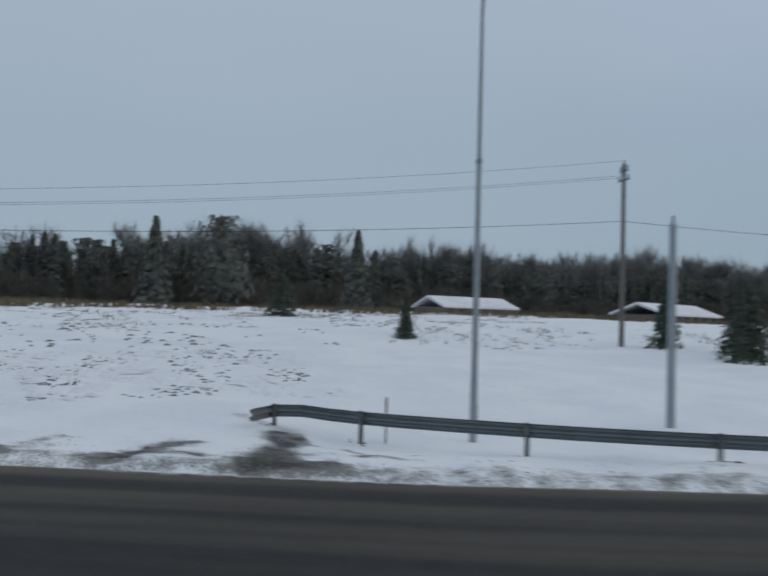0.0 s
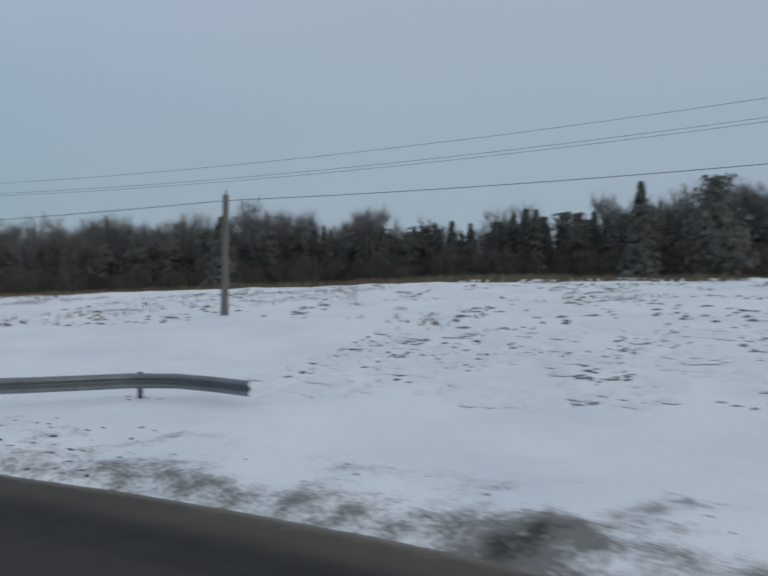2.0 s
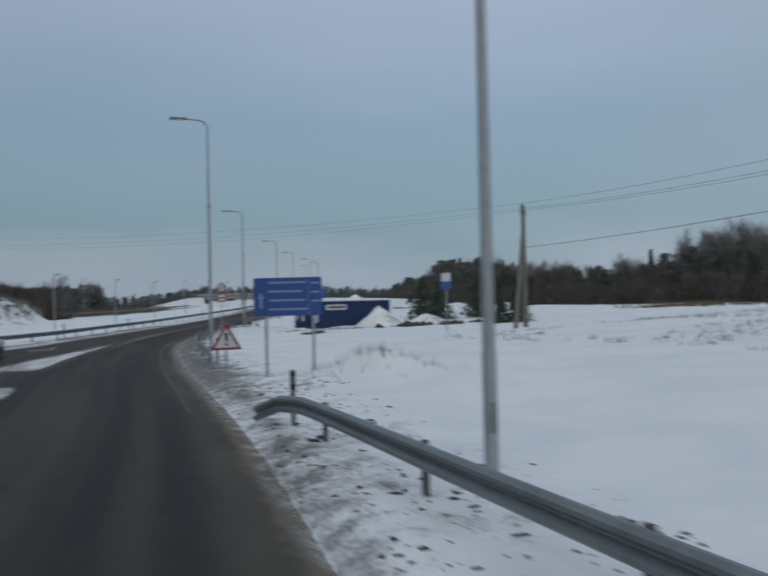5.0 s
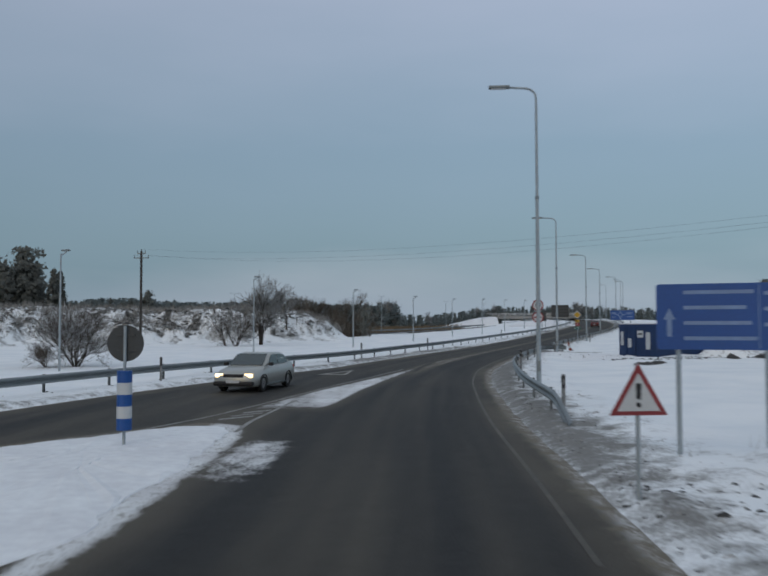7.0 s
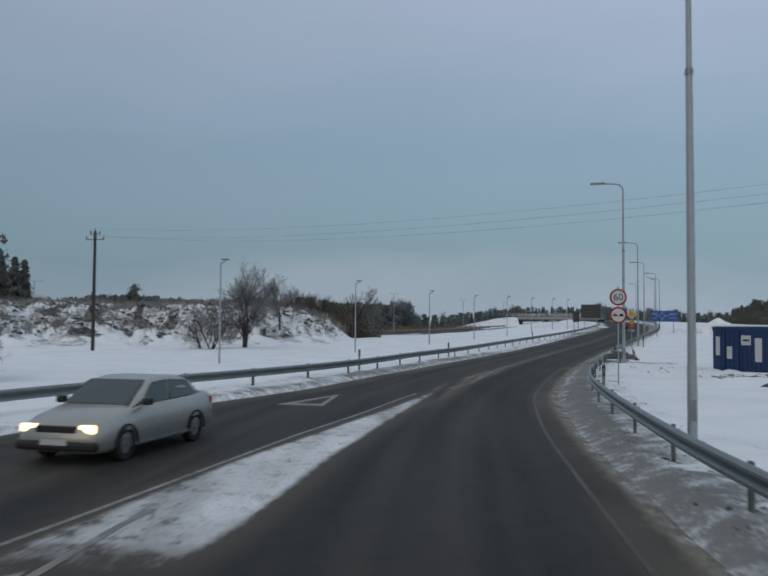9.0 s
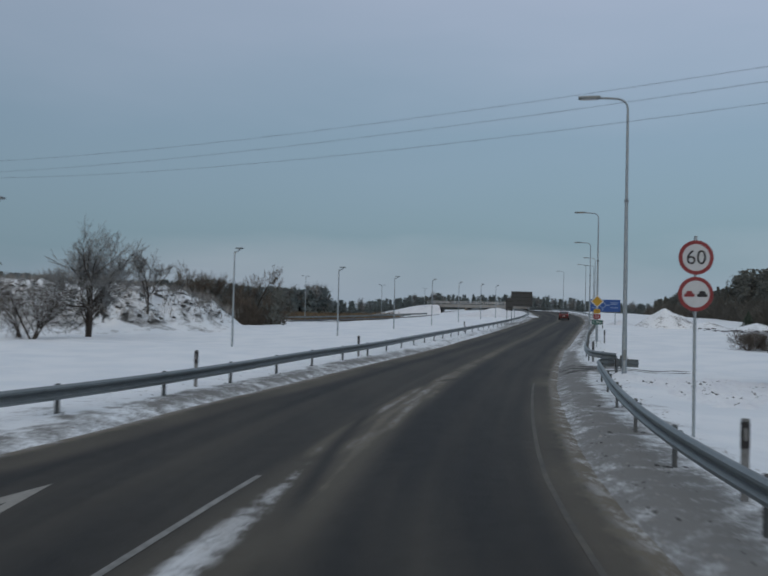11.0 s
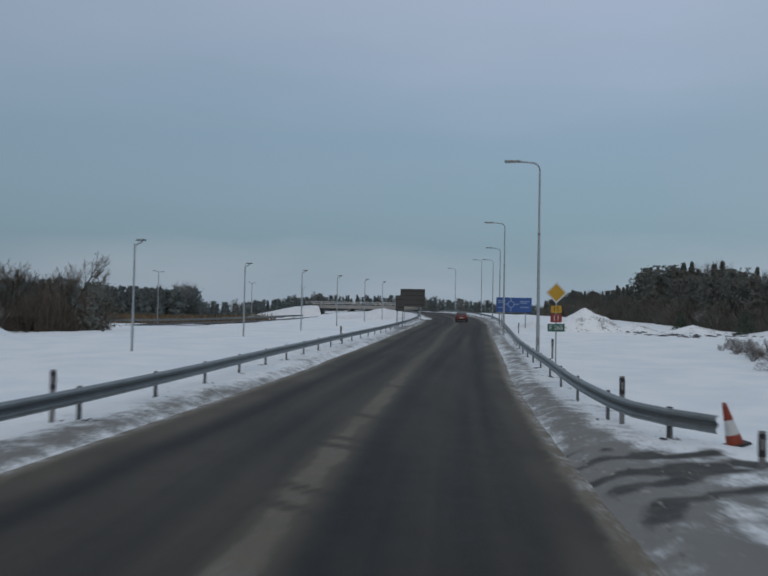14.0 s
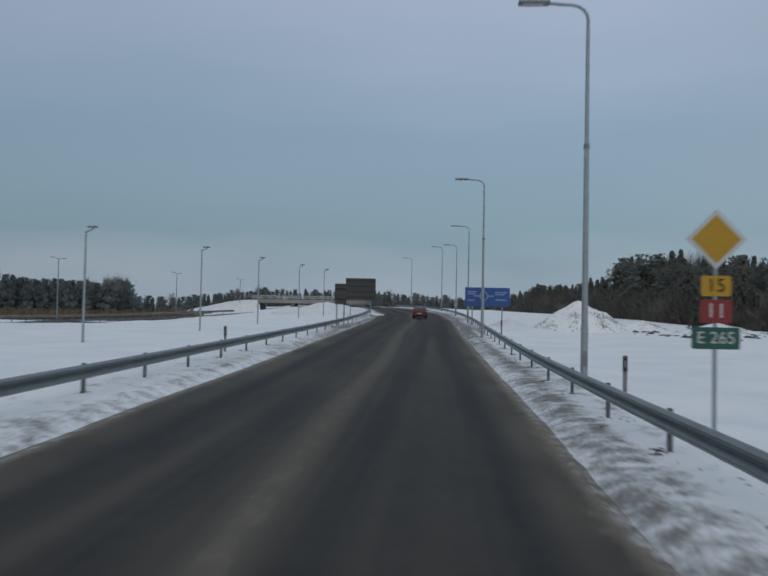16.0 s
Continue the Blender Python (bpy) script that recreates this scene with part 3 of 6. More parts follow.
# thin slush between wheel tracks
mid = np.where(RY > 38, streak_x(RY), (lm + rm) / 2)
lane = np.where(RX > mid, (RX - mid) / np.maximum(x_right(RY) - mid, 1), (mid - RX) / np.maximum(mid - x_left(RY), 1))
tracks = 0.5 + 0.5 * np.cos(lane * 2 * math.pi * 2.0)
film = np.clip(0.06 + 0.10 * tracks + 0.55 * (fbm(from_r * 1.9, RY * 0.035, 29) - 0.47) + 0.2 * (fbm(RX * 0.8, RY * 0.12, 30) - 0.5), 0, 0.5)
film = np.maximum(film, 0.75 * smooth(1.1 - from_r, 0, 0.7) * np.clip(0.55 + wob, 0, 1))
film = np.maximum(film, 0.75 * smooth(1.4 - from_l, 0, 0.7) * np.clip(0.55 + wob, 0, 1))
film = np.maximum(film, 0.55 * (1 - smooth(from_s * half_s, 0.12, 0.7)) * smooth(RY, 36, 42) * (1 - 0.5 * gaps))
film = np.maximum(film, 0.7 * smooth(twin, 0.1, 0.8))
film = np.maximum(film, 0.45 * smooth(inside_m, -0.7, 0.1) * (1 - smooth(RY, 44, 50)) * smooth(RY, 20, 23))
film = np.maximum(film, 0.5 * (1 - smooth(np.abs(RX - np.interp(RY, [34, 36.6, 40.9, 44], [3.1, 3.77, 4.95, 5.7])), 0.1, 0.35)) * smooth(RY, 33, 35) * (1 - smooth(RY, 43, 46)))
wheel_mark = np.exp(-((RX - np.interp(RY, [39, 41.3, 43.3, 46.8, 50.3, 53], [4.55, 5.02, 5.34, 5.87, 6.62, 7.4])) / 0.13) ** 2) * smooth(RY, 40, 43) * (1 - smooth(RY, 50, 53))
film, cover = film * (1 - 0.9 * wheel_mark), cover * (1 - 0.8 * wheel_mark)
# thin snow drifted round the splitter island
ISLAND = [(-7.5, 10.5), (-6.0, 5.0), (-0.9, 4.5), (-0.6, 12), (-0.45, 16.0), (-0.75, 18.0), (-1.5, 18.5), (-4.0, 15.8)]
rim = np.minimum.reduce([seg_dist(RX, RY, a, b) for a, b in zip(ISLAND, ISLAND[1:] + ISLAND[:1])])
cover = np.maximum(cover, 0.62 * (1 - smooth(rim + 0.5 * wob, 0.1, 0.65)))
film = np.maximum(film, 0.5 * (1 - smooth(rim + 0.6 * wob, 0.2, 1.2)))
# old snow on the tarmac beside the splitter island and in the field entrance
patch = np.exp(-(((RX - 0.4 - 0.06 * (RY - 13)) / 0.72) ** 4 + ((RY - 13.2) / 3.0) ** 4)) * (0.7 + 0.6 * fbm(RX * 1.2, RY * 0.5, 77))
cover = np.maximum(cover, 0.54 * patch)
film = np.maximum(film, 0.5 * np.exp(-(((RX + 0.9) / 1.3) ** 4 + ((RY - 20) / 3.2) ** 4)))
r_dirt = np.clip(0.80 + 0.2 * smooth(np.minimum(from_r, from_l), -0.3, 0.9) + 0.5 * on_s, 0, 0.95)
r_dirt = np.where(on_s > 0.05, np.clip(0.74 + 0.16 * on_s, 0, 1), r_dirt)
r_dirt = r_dirt * (1 - 0.6 * smooth(inside_m, -0.3, 0.2) * (RY < 48) * (on_s < 0.2)) * (1 - 0.35 * np.clip(patch, 0, 1))
r_dirt = r_dirt * (1 - 0.15 * smooth(twin, 0.2, 0.9))
road = new("road", grid_mesh("road", RX, RY, RZ, M_ROAD, {"cover": np.clip(cover, 0, 1), "dirt": r_dirt, "film": film}))
tagged(road, "wet dark asphalt road with dirty slush along centre and edges", "road", kind="structure")

# side road from the west
sx = np.arange(-120, -8, 0.8)
st = np.linspace(-7.4, 7.4, 40)
SX, ST = np.meshgrid(sx, st)
s_edge = 7.0 - np.abs(ST)
s_cover = np.clip(0.75 - s_edge / 1.0 * 0.6, 0, 0.9) * (SX < -16)
side = new("side_road", grid_mesh("side_road", SX, ST - 29, 0.004 - 0.08 * smooth(-s_edge, -0.1, 0.4), M_ROAD,
                                  {"cover": s_cover, "dirt": 0.4 + 0 * SX, "film": np.clip(0.1 + 0.3 * fbm(SX * 0.2, ST, 31), 0, 1)}))
tagged(side, "dark wet asphalt side road joining at the junction", "road", kind="structure")


# ---------------------------------------------------------------- guard rails
def resample(poly, step):
    pts = [Vector(p) for p in poly]
    out, carry = [pts[0].copy()], 0.0
    for a, b in zip(pts, pts[1:]):
        length, pos = (b - a).length, step - carry
        while pos <= length:
            out.append(a.lerp(b, pos / length))
            pos += step
        carry = length - (pos - step)
    if (out[-1] - pts[-1]).length > 0.3:
        out.append(pts[-1].copy())
    return out


def rounded_line(poly, n=3):
    """Corner cutting, to bend a polyline."""
    pts = [Vector(p) for p in poly]
    for _ in range(n):
        nxt = [pts[0]]
        for a, b in zip(pts, pts[1:]):
            nxt += [a.lerp(b, 0.25), a.lerp(b, 0.75)]
        pts = nxt + [pts[-1]]
    return pts


# W-shaped beam: depth towards the road, height
W_BEAM = [(0.000, 0.155), (0.030, 0.150), (0.078, 0.110), (0.082, 0.070), (0.030, 0.030), (0.005, 0.012), (0.005, -0.012), (0.030, -0.030),
          (0.082, -0.070), (0.078, -0.110), (0.030, -0.150), (0.000, -0.155)]


def beam_mesh(pts, flip):
    """One length of beam along pts; a 4 mm sheet."""
    verts, faces = [], []
    n = len(W_BEAM)
    for i, p in enumerate(pts):
        d = (pts[min(i + 1, len(pts) - 1)] - pts[max(i - 1, 0)])
        nrm = Vector((d.y, -d.x, 0)).normalized() * (1 if flip else -1)
        for off in (0.0, -0.006):
            for u, h in W_BEAM:
                verts.append(p + nrm * (u + off) + Vector((0, 0, h)))
    for i in range(len(pts) - 1):
        for layer in (0, n):
            for k in range(n - 1):
                a, b = i * 2 * n + layer + k, (i + 1) * 2 * n + layer + k
                faces.append((a, a + 1, b + 1, b))
        for k in (0, n - 1):
            a, b = i * 2 * n + k, (i + 1) * 2 * n + k
            faces.append((a, b, b + n, a + n))
    for i in (0, len(pts) - 1):
        for k in range(n - 1):
            a = i * 2 * n + k
            faces.append((a, a + 1, a + 1 + n, a + n))
    me = mesh_of("beam", verts, faces, M_STEEL)
    return me


def post_mesh():
    bm = bmesh.new()
    for x0, x1, y0, y1 in ((-0.05, 0.05, -0.004, 0.004), (-0.05, -0.042, -0.004, 0.055), (0.042, 0.05, -0.004, 0.055)):
        box(bm, x0, x1, y0, y1, -0.5, 0.80)
    box(bm, -0.045, 0.045, -0.085, -0.004, 0.50, 0.72, 0.004)
    me = bpy.data.meshes.new("post")
    bm.to_mesh(me)
    bm.free()
    me.materials.append(M_POST)
    return me


POST = post_mesh()
POST_FEET = []


def guard_rail(poly, flip, label, step=4.0, zoff=0.0, group="guard rails", base=None, posts=None):
    """poly: plan and height of the beam above the road."""
    line = rounded_line([(x, y, h + (road_z(y) if base is None else base(x, y)) + zoff) for x, y, h in poly])
    fine = resample(line, 1.0)
    rail = empty("guard_rail", Matrix.Translation((0, 0, 0)), label, "guard rail", group)
    per = int(step)
    feet = posts if posts is not None else [max(i, 1) for i in range(0, len(fine) - 1, per)]
    for i in range(0, len(fine) - 1, per):
        seg = fine[i:i + per + 1]
        if len(seg) < 2:
            continue
        part_mesh("beam", beam_mesh(seg, flip), rail)
    for at in feet:
        k = min(int(at), len(fine) - 2)
        p, d = fine[k].lerp(fine[k + 1], at - int(at)), fine[k + 1] - fine[k]
        ang = math.degrees(math.atan2(d.y, d.x)) + (0 if flip else 180)
        if p.z - float(road_z(p.y)) > 0.35 or base is not None:
            POST_FEET.append((p.x, p.y))
            part_mesh("post", POST, rail, pose(p.x, p.y, p.z - 0.62, 0, 0, ang + 180) @ Matrix.Translation((0, -0.06, 0)))
    return rail


H = 0.60
guard_rail([(5.1, -31.35, 0.55), (5.7, -31.9, 0.58), (6.3, -32.3, H), (4.6, -33.2, H), (3.3, -34.6, H), (2.2, -36.2, H), (0.8, -38.3, H), (-1.2, -42.5, H), (-6, -55, H), (-14, -75, H)], False,
           "galvanised steel guard rail flared round a field entrance")
guard_rail([(9.15, -19.4, 0.57), (9.45, -18.3, 0.6), (9.75, -17.3, H - 0.01), (9.5, -16.7, H), (8.2, -15.6, H), (7.0, -14.2, H), (6.4, -12.5, H), (6.25, -10, H), (6.25, -6, H), (6.3, -2, H), (6.32, 0.8, H), (6.25, 1.9, H), (6.15, 2.3, H - 0.03), (5.97, 3.0, 0.40), (5.88, 3.3, 0.28)], False,
           "galvanised steel guard rail with both ends turned into snow", posts=(2.8, 6.4, 8.6, 12.7, 16.7, 20.8))
guard_rail([(7.25, 16.3, 0.10), (7.33, 17.2, 0.30), (7.42, 18.4, 0.57), (7.55, 19.6, H), (7.75, 22.0, H), (8.2, 27.4, H), (9.6, 37, H), (10.9, 44.1, H), (12.9, 51.3, H), (15.0, 57.7, H), (16.0, 60.8, H), (16.5, 62.2, H), (17.4, 62.75, H - 0.02), (18.3, 62.65, H - 0.04)], False,
           "galvanised steel guard rail curving behind a lamp post")
guard_rail([(19.1, 66.9, H - 0.03), (18.55, 68.3, H), (18.95, 70.2, H), (20.6, 75.3, H), (23.4, 82.8, H), (25.3, 88.2, H), (27.6, 94.5, H), (30.7, 103, H), (41.9, 132, H), (52.8, 161, H), (63, 192, H), (71, 225, H), (76.5, 262, H)], False,
           "long galvanised steel guard rail beside the rising road")
guard_rail([(-17, -12, H), (-14, 5, H), (-11.2, 18, H), (-9, 26.5, H), (-7.0, 33.3, H), (-5.0, 38.8, H), (-2.0, 45.0, H), (1.0, 50.8, H), (3.4, 57.4, H), (5.5, 64.0, H), (9.0, 73, H), (13.9, 88, H), (16.9, 96.7, H),
            (19.5, 104, H), (30, 132, H), (40.6, 161, H), (50.6, 192, H), (58.5, 225, H), (64, 262, H)], True, "long galvanised steel guard rail behind a snowy verge")


# ---------------------------------------------------------------- lamp posts
def road_heading(y):
    return math.degrees(math.atan2(float(x_right(y + 3) - x_right(y - 3)), 6.0))


def street_lamp(x, y, z, height, turn, label, arm=1.75, group="street lamps along the road"):
    """Tapered steel column with a bent arm that reaches along -x before turning."""
    lamp = empty("street_lamp", pose(x, y, z, 0, 0, turn), label, "street lamp", group)
    bm = bmesh.new()
    rod(bm, (0, 0, -0.4), (0, 0, 1.6), 0.095, 0.095, 12)
    rod(bm, (0, 0, 1.6), (0, 0, height * 0.63), 0.085, 0.066, 12)
    rod(bm, (0, 0, height * 0.63), (0, 0, height - 0.55), 0.058, 0.05, 12)
    part("column", bm, M_LAMP, lamp)
    bm = bmesh.new()
    rod(bm, (0, 0, height * 0.63 - 0.06), (0, 0, height * 0.63 + 0.06), 0.085, 0.075, 12)
    part("collar", bm, M_STEEL, lamp)
    bm = bmesh.new()
    pts = [(0, 0, height - 0.6), (0, 0, height - 0.35)] + [(-0.45 * (1 - math.cos(a)), 0, height - 0.35 + 0.4 * math.sin(a)) for a in (0.35, 0.7, 1.05, 1.4)] + [(-arm * 0.62, 0, height + 0.10)]
    tube(bm, pts, [0.045] * len(pts))
    part("arm", bm, M_LAMP, lamp)
    bm = bmesh.new()
    box(bm, -arm - 0.1, -arm * 0.58, -0.14, 0.14, height + 0.06, height + 0.17, 0.035)
    part("lamp_head", bm, M_STEEL, lamp, "flat grey lamp head")
    bm = bmesh.new()
    box(bm, -arm, -arm * 0.68, -0.10, 0.10, height + 0.045, height + 0.062, 0.004)
    part("lens", bm, M_WHITE, lamp)
    bm = bmesh.new()
    box(bm, -0.06, 0.06, -0.098, -0.086, 0.55, 0.95, 0.004)
    part("service_door", bm, M_STEEL, lamp)
    return lamp


LAMP_LABEL = "tall galvanised street lamp with a single bent arm"
for lx, ly, lh in ((4.7, -36.95, 11.5), (7.6, -3.1, 10.6), (9.25, 29.6, 11.6), (17.4, 61.9, 10.5), (28.5, 95.0, 10.1), (38.4, 124.3, 10.0), (50.0, 154.5, 9.8), (60.5, 184, 9.8), (66.9, 206.5, 10.8), (73.2, 241, 10.4)):
    street_lamp(lx, ly, ground_at(lx, ly), lh, -road_heading(ly), LAMP_LABEL)


def small_lamp(x, y, z, height, turn, double=False):
    lamp = empty("street_lamp", pose(x, y, z, 0, 0, turn), "tall double-armed lamp beside the far highway" if double else "slim galvanised lamp post with a short lamp head", "street lamp",
                 "highway lamps" if double else "ramp lamps")
    bm = bmesh.new()
    rod(bm, (0, 0, -0.3), (0, 0, height), 0.10 if double else 0.065, 0.06 if double else 0.04, 10)
    part("column", bm, M_LAMP, lamp)
    for s in ((1, -1) if double else (1,)):
        bm = bmesh.new()
        tube(bm, [(0, 0, height - 0.1), (0.3 * s, 0, height + 0.05), ((1.5 if double else 0.45) * s, 0, height + 0.22)], 0.04)
        part("arm", bm, M_LAMP, lamp)
        bm = bmesh.new()
        a, b = (1.3, 2.1) if double else (0.08, 0.54)
        x0, x1 = sorted((a * s, b * s))
        box(bm, x0, x1, -0.11, 0.11, height + 0.12, height + 0.21, 0.03)
        part("lamp_head", bm, M_STEEL, lamp)
    return lamp


for lx, ly, top in ((-21, 24.5, 6.3), (-13.6, 41.6, 6.3), (-6.4, 63.6, 6.2), (1.2, 81.3, 5.9), (8.1, 96.2, 5.75), (14.9, 117.2, 6.1), (21.6, 134.2, 6.65), (27.3, 146.2, 6.85), (33.5, 160, 7.2), (39.5, 175, 7.6)):
    small_lamp(lx, ly, ground_at(lx, ly), top - ground_at(lx, ly), -20)
for lx, ly, top in ((-60, 165, 10), (-28, 190, 9.8), (6.3, 209, 9.8), (24.6, 229, 9.0), (40, 262, 9.5), (-95, 150, 10)):
    small_lamp(lx, ly, ground_at(lx, ly), top - ground_at(lx, ly), 65, True)


# ---------------------------------------------------------------- delineators
M_DELIN = material("dirty_white_plastic", (0.24, 0.25, 0.25), 0.6, 0, 0.4, 3, tint=(0.10, 0.10, 0.10))
M_DIMWHITE = material("dim_white_sheeting", (0.20, 0.30, 0.50), 0.5, 0, 0.3, 3)


def delineator(x, y, z, h=1.05, turn=0):
    d = empty("delineator_post", pose(x, y, z, 0, 0, turn), "slim white roadside delineator with a black band", "delineator post", "delineator posts")
    bm = bmesh.new()
    box(bm, -0.05, 0.05, -0.02, 0.02, -0.3, h - 0.38, 0.008)
    part("body", bm, M_DELIN, d)
    bm = bmesh.new()
    box(bm, -0.05, 0.05, -0.02, 0.02, h - 0.04, h, 0.008)
    part("cap", bm, M_DELIN, d)
    bm = bmesh.new()
    box(bm, -0.054, 0.054, -0.024, 0.024, h - 0.38, h - 0.04, 0.006)
    part("band", bm, M_BLACK, d, "black band")
    bm = bmesh.new()
    box(bm, -0.025, 0.025, -0.029, -0.0245, h - 0.28, h - 0.12, 0.0)
    part("reflector", bm, M_DELIN, d)


for dx, dy, dh in ((4.2, -34.5, 1.12), (6.44, 2.6, 1.05), (6.85, -9.3, 0.9), (7.95, 20.1, 0.95), (10.75, 41.5, 1.05), (19.2, 70.2, 0.98), (18.6, 65.2, 0.55), (28.3, 92.8, 1.0), (41, 127, 1.0), (2.2, 55.8, 1.05), (8.0, 71.6, 1.0), (20.6, 108.5, 1.0), (-6.4, 34.0, 1.05)):
    delineator(dx, dy, ground_at(dx, dy), dh, -road_heading(dy))


# ---------------------------------------------------------------- road signs
def sign_post(parent, h, x=0.0, r=0.03, y=0.03):
    bm = bmesh.new()
    rod(bm, (x, y, -0.4), (x, y, h), r, r, 10)
    return part("post", bm, M_LAMP, parent)


def ring_sign(parent, zc, r, y=-0.012):
    s = plate("round_plate", circle(r, 0, zc), y, y + 0.012, M_RED, parent, "red-rimmed round sign plate")
    plate("white_field", circle(r * 0.78, 0, zc), y - 0.004, y - 0.0005, M_WHITE, s)
    return s


def face_pose(x, y, turn):
    return pose(x, y, ground_at(x, y), 0, 0, turn)


# speed limit and no overtaking
sg = empty("road_sign", face_pose(12.85, 47.1, -9), "speed limit and no-overtaking signs on one grey post", "road sign")
sign_post(sg, 3.95)
p = ring_sign(sg, 3.52, 0.34)
lettering("60", 0.40, 0, 3.51, -0.019, M_BLACK, p, "black numerals")
p = ring_sign(sg, 2.80, 0.34)
for sx, mt, lb in ((-0.125, M_RED, "red car symbol"), (0.125, M_BLACK, "black car symbol")):
    bm = bmesh.new()
    prism(bm, [(sx - 0.10, 2.745), (sx + 0.10, 2.745), (sx + 0.10, 2.80), (sx + 0.065, 2.81), (sx + 0.05, 2.86), (sx - 0.05, 2.86), (sx - 0.065, 2.81), (sx - 0.10, 2.80)], -0.022, -0.0165)
    part("car_symbol", bm, mt, p, lb)

# warning triangle
sg = empty("road_sign", face_pose(6.3, 8.8, 4), "red-bordered warning triangle with exclamation mark on a post", "road sign")
sign_post(sg, 1.85)
tri = lambda s, zc: [(-s / 2, zc - s * 0.289), (s / 2, zc - s * 0.289), (0, zc + s * 0.577)]
p = plate("triangle_plate", tri(0.82, 1.38), -0.012, 0.0, M_RED, sg, "red triangular plate")
plate("white_field", tri(0.60, 1.375), -0.016, -0.0125, M_WHITE, p)
plate("exclamation_bar", [(-0.03, 1.36), (0.03, 1.36), (0.042, 1.58), (-0.042, 1.58)], -0.021, -0.0165, M_BLACK, p)
plate("exclamation_dot", circle(0.036, 0, 1.285, 16), -0.021, -0.0165, M_BLACK, p)

# blue direction board
bx, by = 8.85, 11.75
sg = empty("direction_board", face_pose(bx, by, -24), "blue direction board with white lettering on two posts", "road sign")
zb = 1.75
for s in (-0.72, 0.72):
    sign_post(sg, 2.8, s - 0.1, 0.045, 0.04)
pl = plate("panel", rounded(2.08, 1.16, -0.14, zb + 0.6, 0.06), -0.012, 0.012, M_BLUE, sg)
for row, (x0, x1) in enumerate(((-0.72, 0.42), (-0.72, 0.30), (-0.72, 0.38), (-0.72, 0.46))):
    zc = zb + 1.03 - row * 0.27
    plate("text_bar", [(x0, zc - 0.032), (x1, zc - 0.032), (x1, zc + 0.032), (x0, zc + 0.032)], -0.017, -0.0125, M_DIMWHITE, pl)
for row in range(3):
    zc = zb + 1.0 - row * 0.27
    plate("text_bar", [(0.58, zc - 0.032), (0.82, zc - 0.032), (0.82, zc + 0.032), (0.58, zc + 0.032)], -0.017, -0.0125, M_DIMWHITE, pl)
plate("white_arrow", [(-1.0, zb + 0.25), (-0.92, zb + 0.25), (-0.92, zb + 0.55), (-0.86, zb + 0.55), (-0.96, zb + 0.75), (-1.06, zb + 0.55), (-1.0, zb + 0.55)], -0.017, -0.0125, M_DIMWHITE, pl)
plate("divider", [(0.495, zb + 0.04), (0.51, zb + 0.04), (0.51, zb + 1.16), (0.495, zb + 1.16)], -0.017, -0.0125, M_DIMWHITE, pl)

# priority road sign with route plates
sg = empty("road_sign", face_pose(25.0, 85.5, -18), "yellow priority diamond with three route plates on a post", "road sign")
sign_post(sg, 3.4)
dz = 3.06
p = plate("diamond_plate", [(0, dz - 0.43), (0.43, dz), (0, dz + 0.43), (-0.43, dz)], -0.012, 0.0, M_WHITE, sg, "white-bordered yellow diamond")
plate("yellow_field", [(0, dz - 0.345), (0.345, dz), (0, dz + 0.345), (-0.345, dz)], -0.017, -0.0125, M_YELLOW, p)
for z0, z1, hw, mt, txt, tm, size in ((2.25, 2.54, 0.21, M_YELLOW, "15", M_BLACK, 0.27), (1.87, 2.20, 0.225, M_RED, "11", M_WHITE, 0.29), (1.50, 1.81, 0.34, M_GREEN, "E 265", M_WHITE, 0.24)):
    p = plate("route_plate", rounded(2 * hw, z1 - z0, 0, (z0 + z1) / 2, 0.03), -0.012, 0.0, mt, sg)
    lettering(txt, size, 0, (z0 + z1) / 2, -0.017, tm, p, "route number")

# keep-right bollard on the island, seen from behind
sg = empty("island_sign", face_pose(-2.3, 14.4, 180), "round traffic sign seen from behind on a blue and white post", "road sign")
bm = bmesh.new()
rod(bm, (0, 0, -0.3), (0, 0, 2.55), 0.032, 0.032, 12)
part("post", bm, M_LAMP, sg)
plate("round_plate", circle(0.37, 0, 2.2), -0.05, -0.036, M_GREYBACK, sg, "grey back of a round plate")
for s in (2.05, 2.36):
    bm = bmesh.new()
    box(bm, -0.2, 0.2, -0.036, -0.012, s - 0.02, s + 0.02, 0.004)
    part("bracket", bm, M_GREYBACK, sg)
for k in range(5):
    bm = bmesh.new()
    rod(bm, (0, 0, 0.46 + 0.238 * k), (0, 0, 0.46 + 0.238 * (k + 1)), 0.15, 0.15, 20)
    part("sleeve_band", bm, M_BLUE if k % 2 == 0 else M_WHITE, sg, "blue band" if k % 2 == 0 else "white band")


def board(name, x, y, turn, w, h, z0, posts, mat, label, category="road sign", ribs=0):
    sg = empty(name, face_pose(x, y, turn), label, category)
    g = ground_at(x, y)
    for s in posts:
        sign_post(sg, z0 + h - g - 0.05, s, 0.06, 0.08)
    pl = plate("panel", rounded(w, h, 0, z0 - g + h / 2, 0.05), -0.02, 0.02, mat, sg)
    for k in range(ribs):
        bm = bmesh.new()
        zz = z0 - g + h * (k + 0.5) / ribs
        box(bm, -w / 2 + 0.05, w / 2 - 0.05, -0.06, -0.02, zz - 0.04, zz + 0.04, 0.006)
        part("rib", bm, M_BLACK, sg)
    return sg, pl, z0 - g


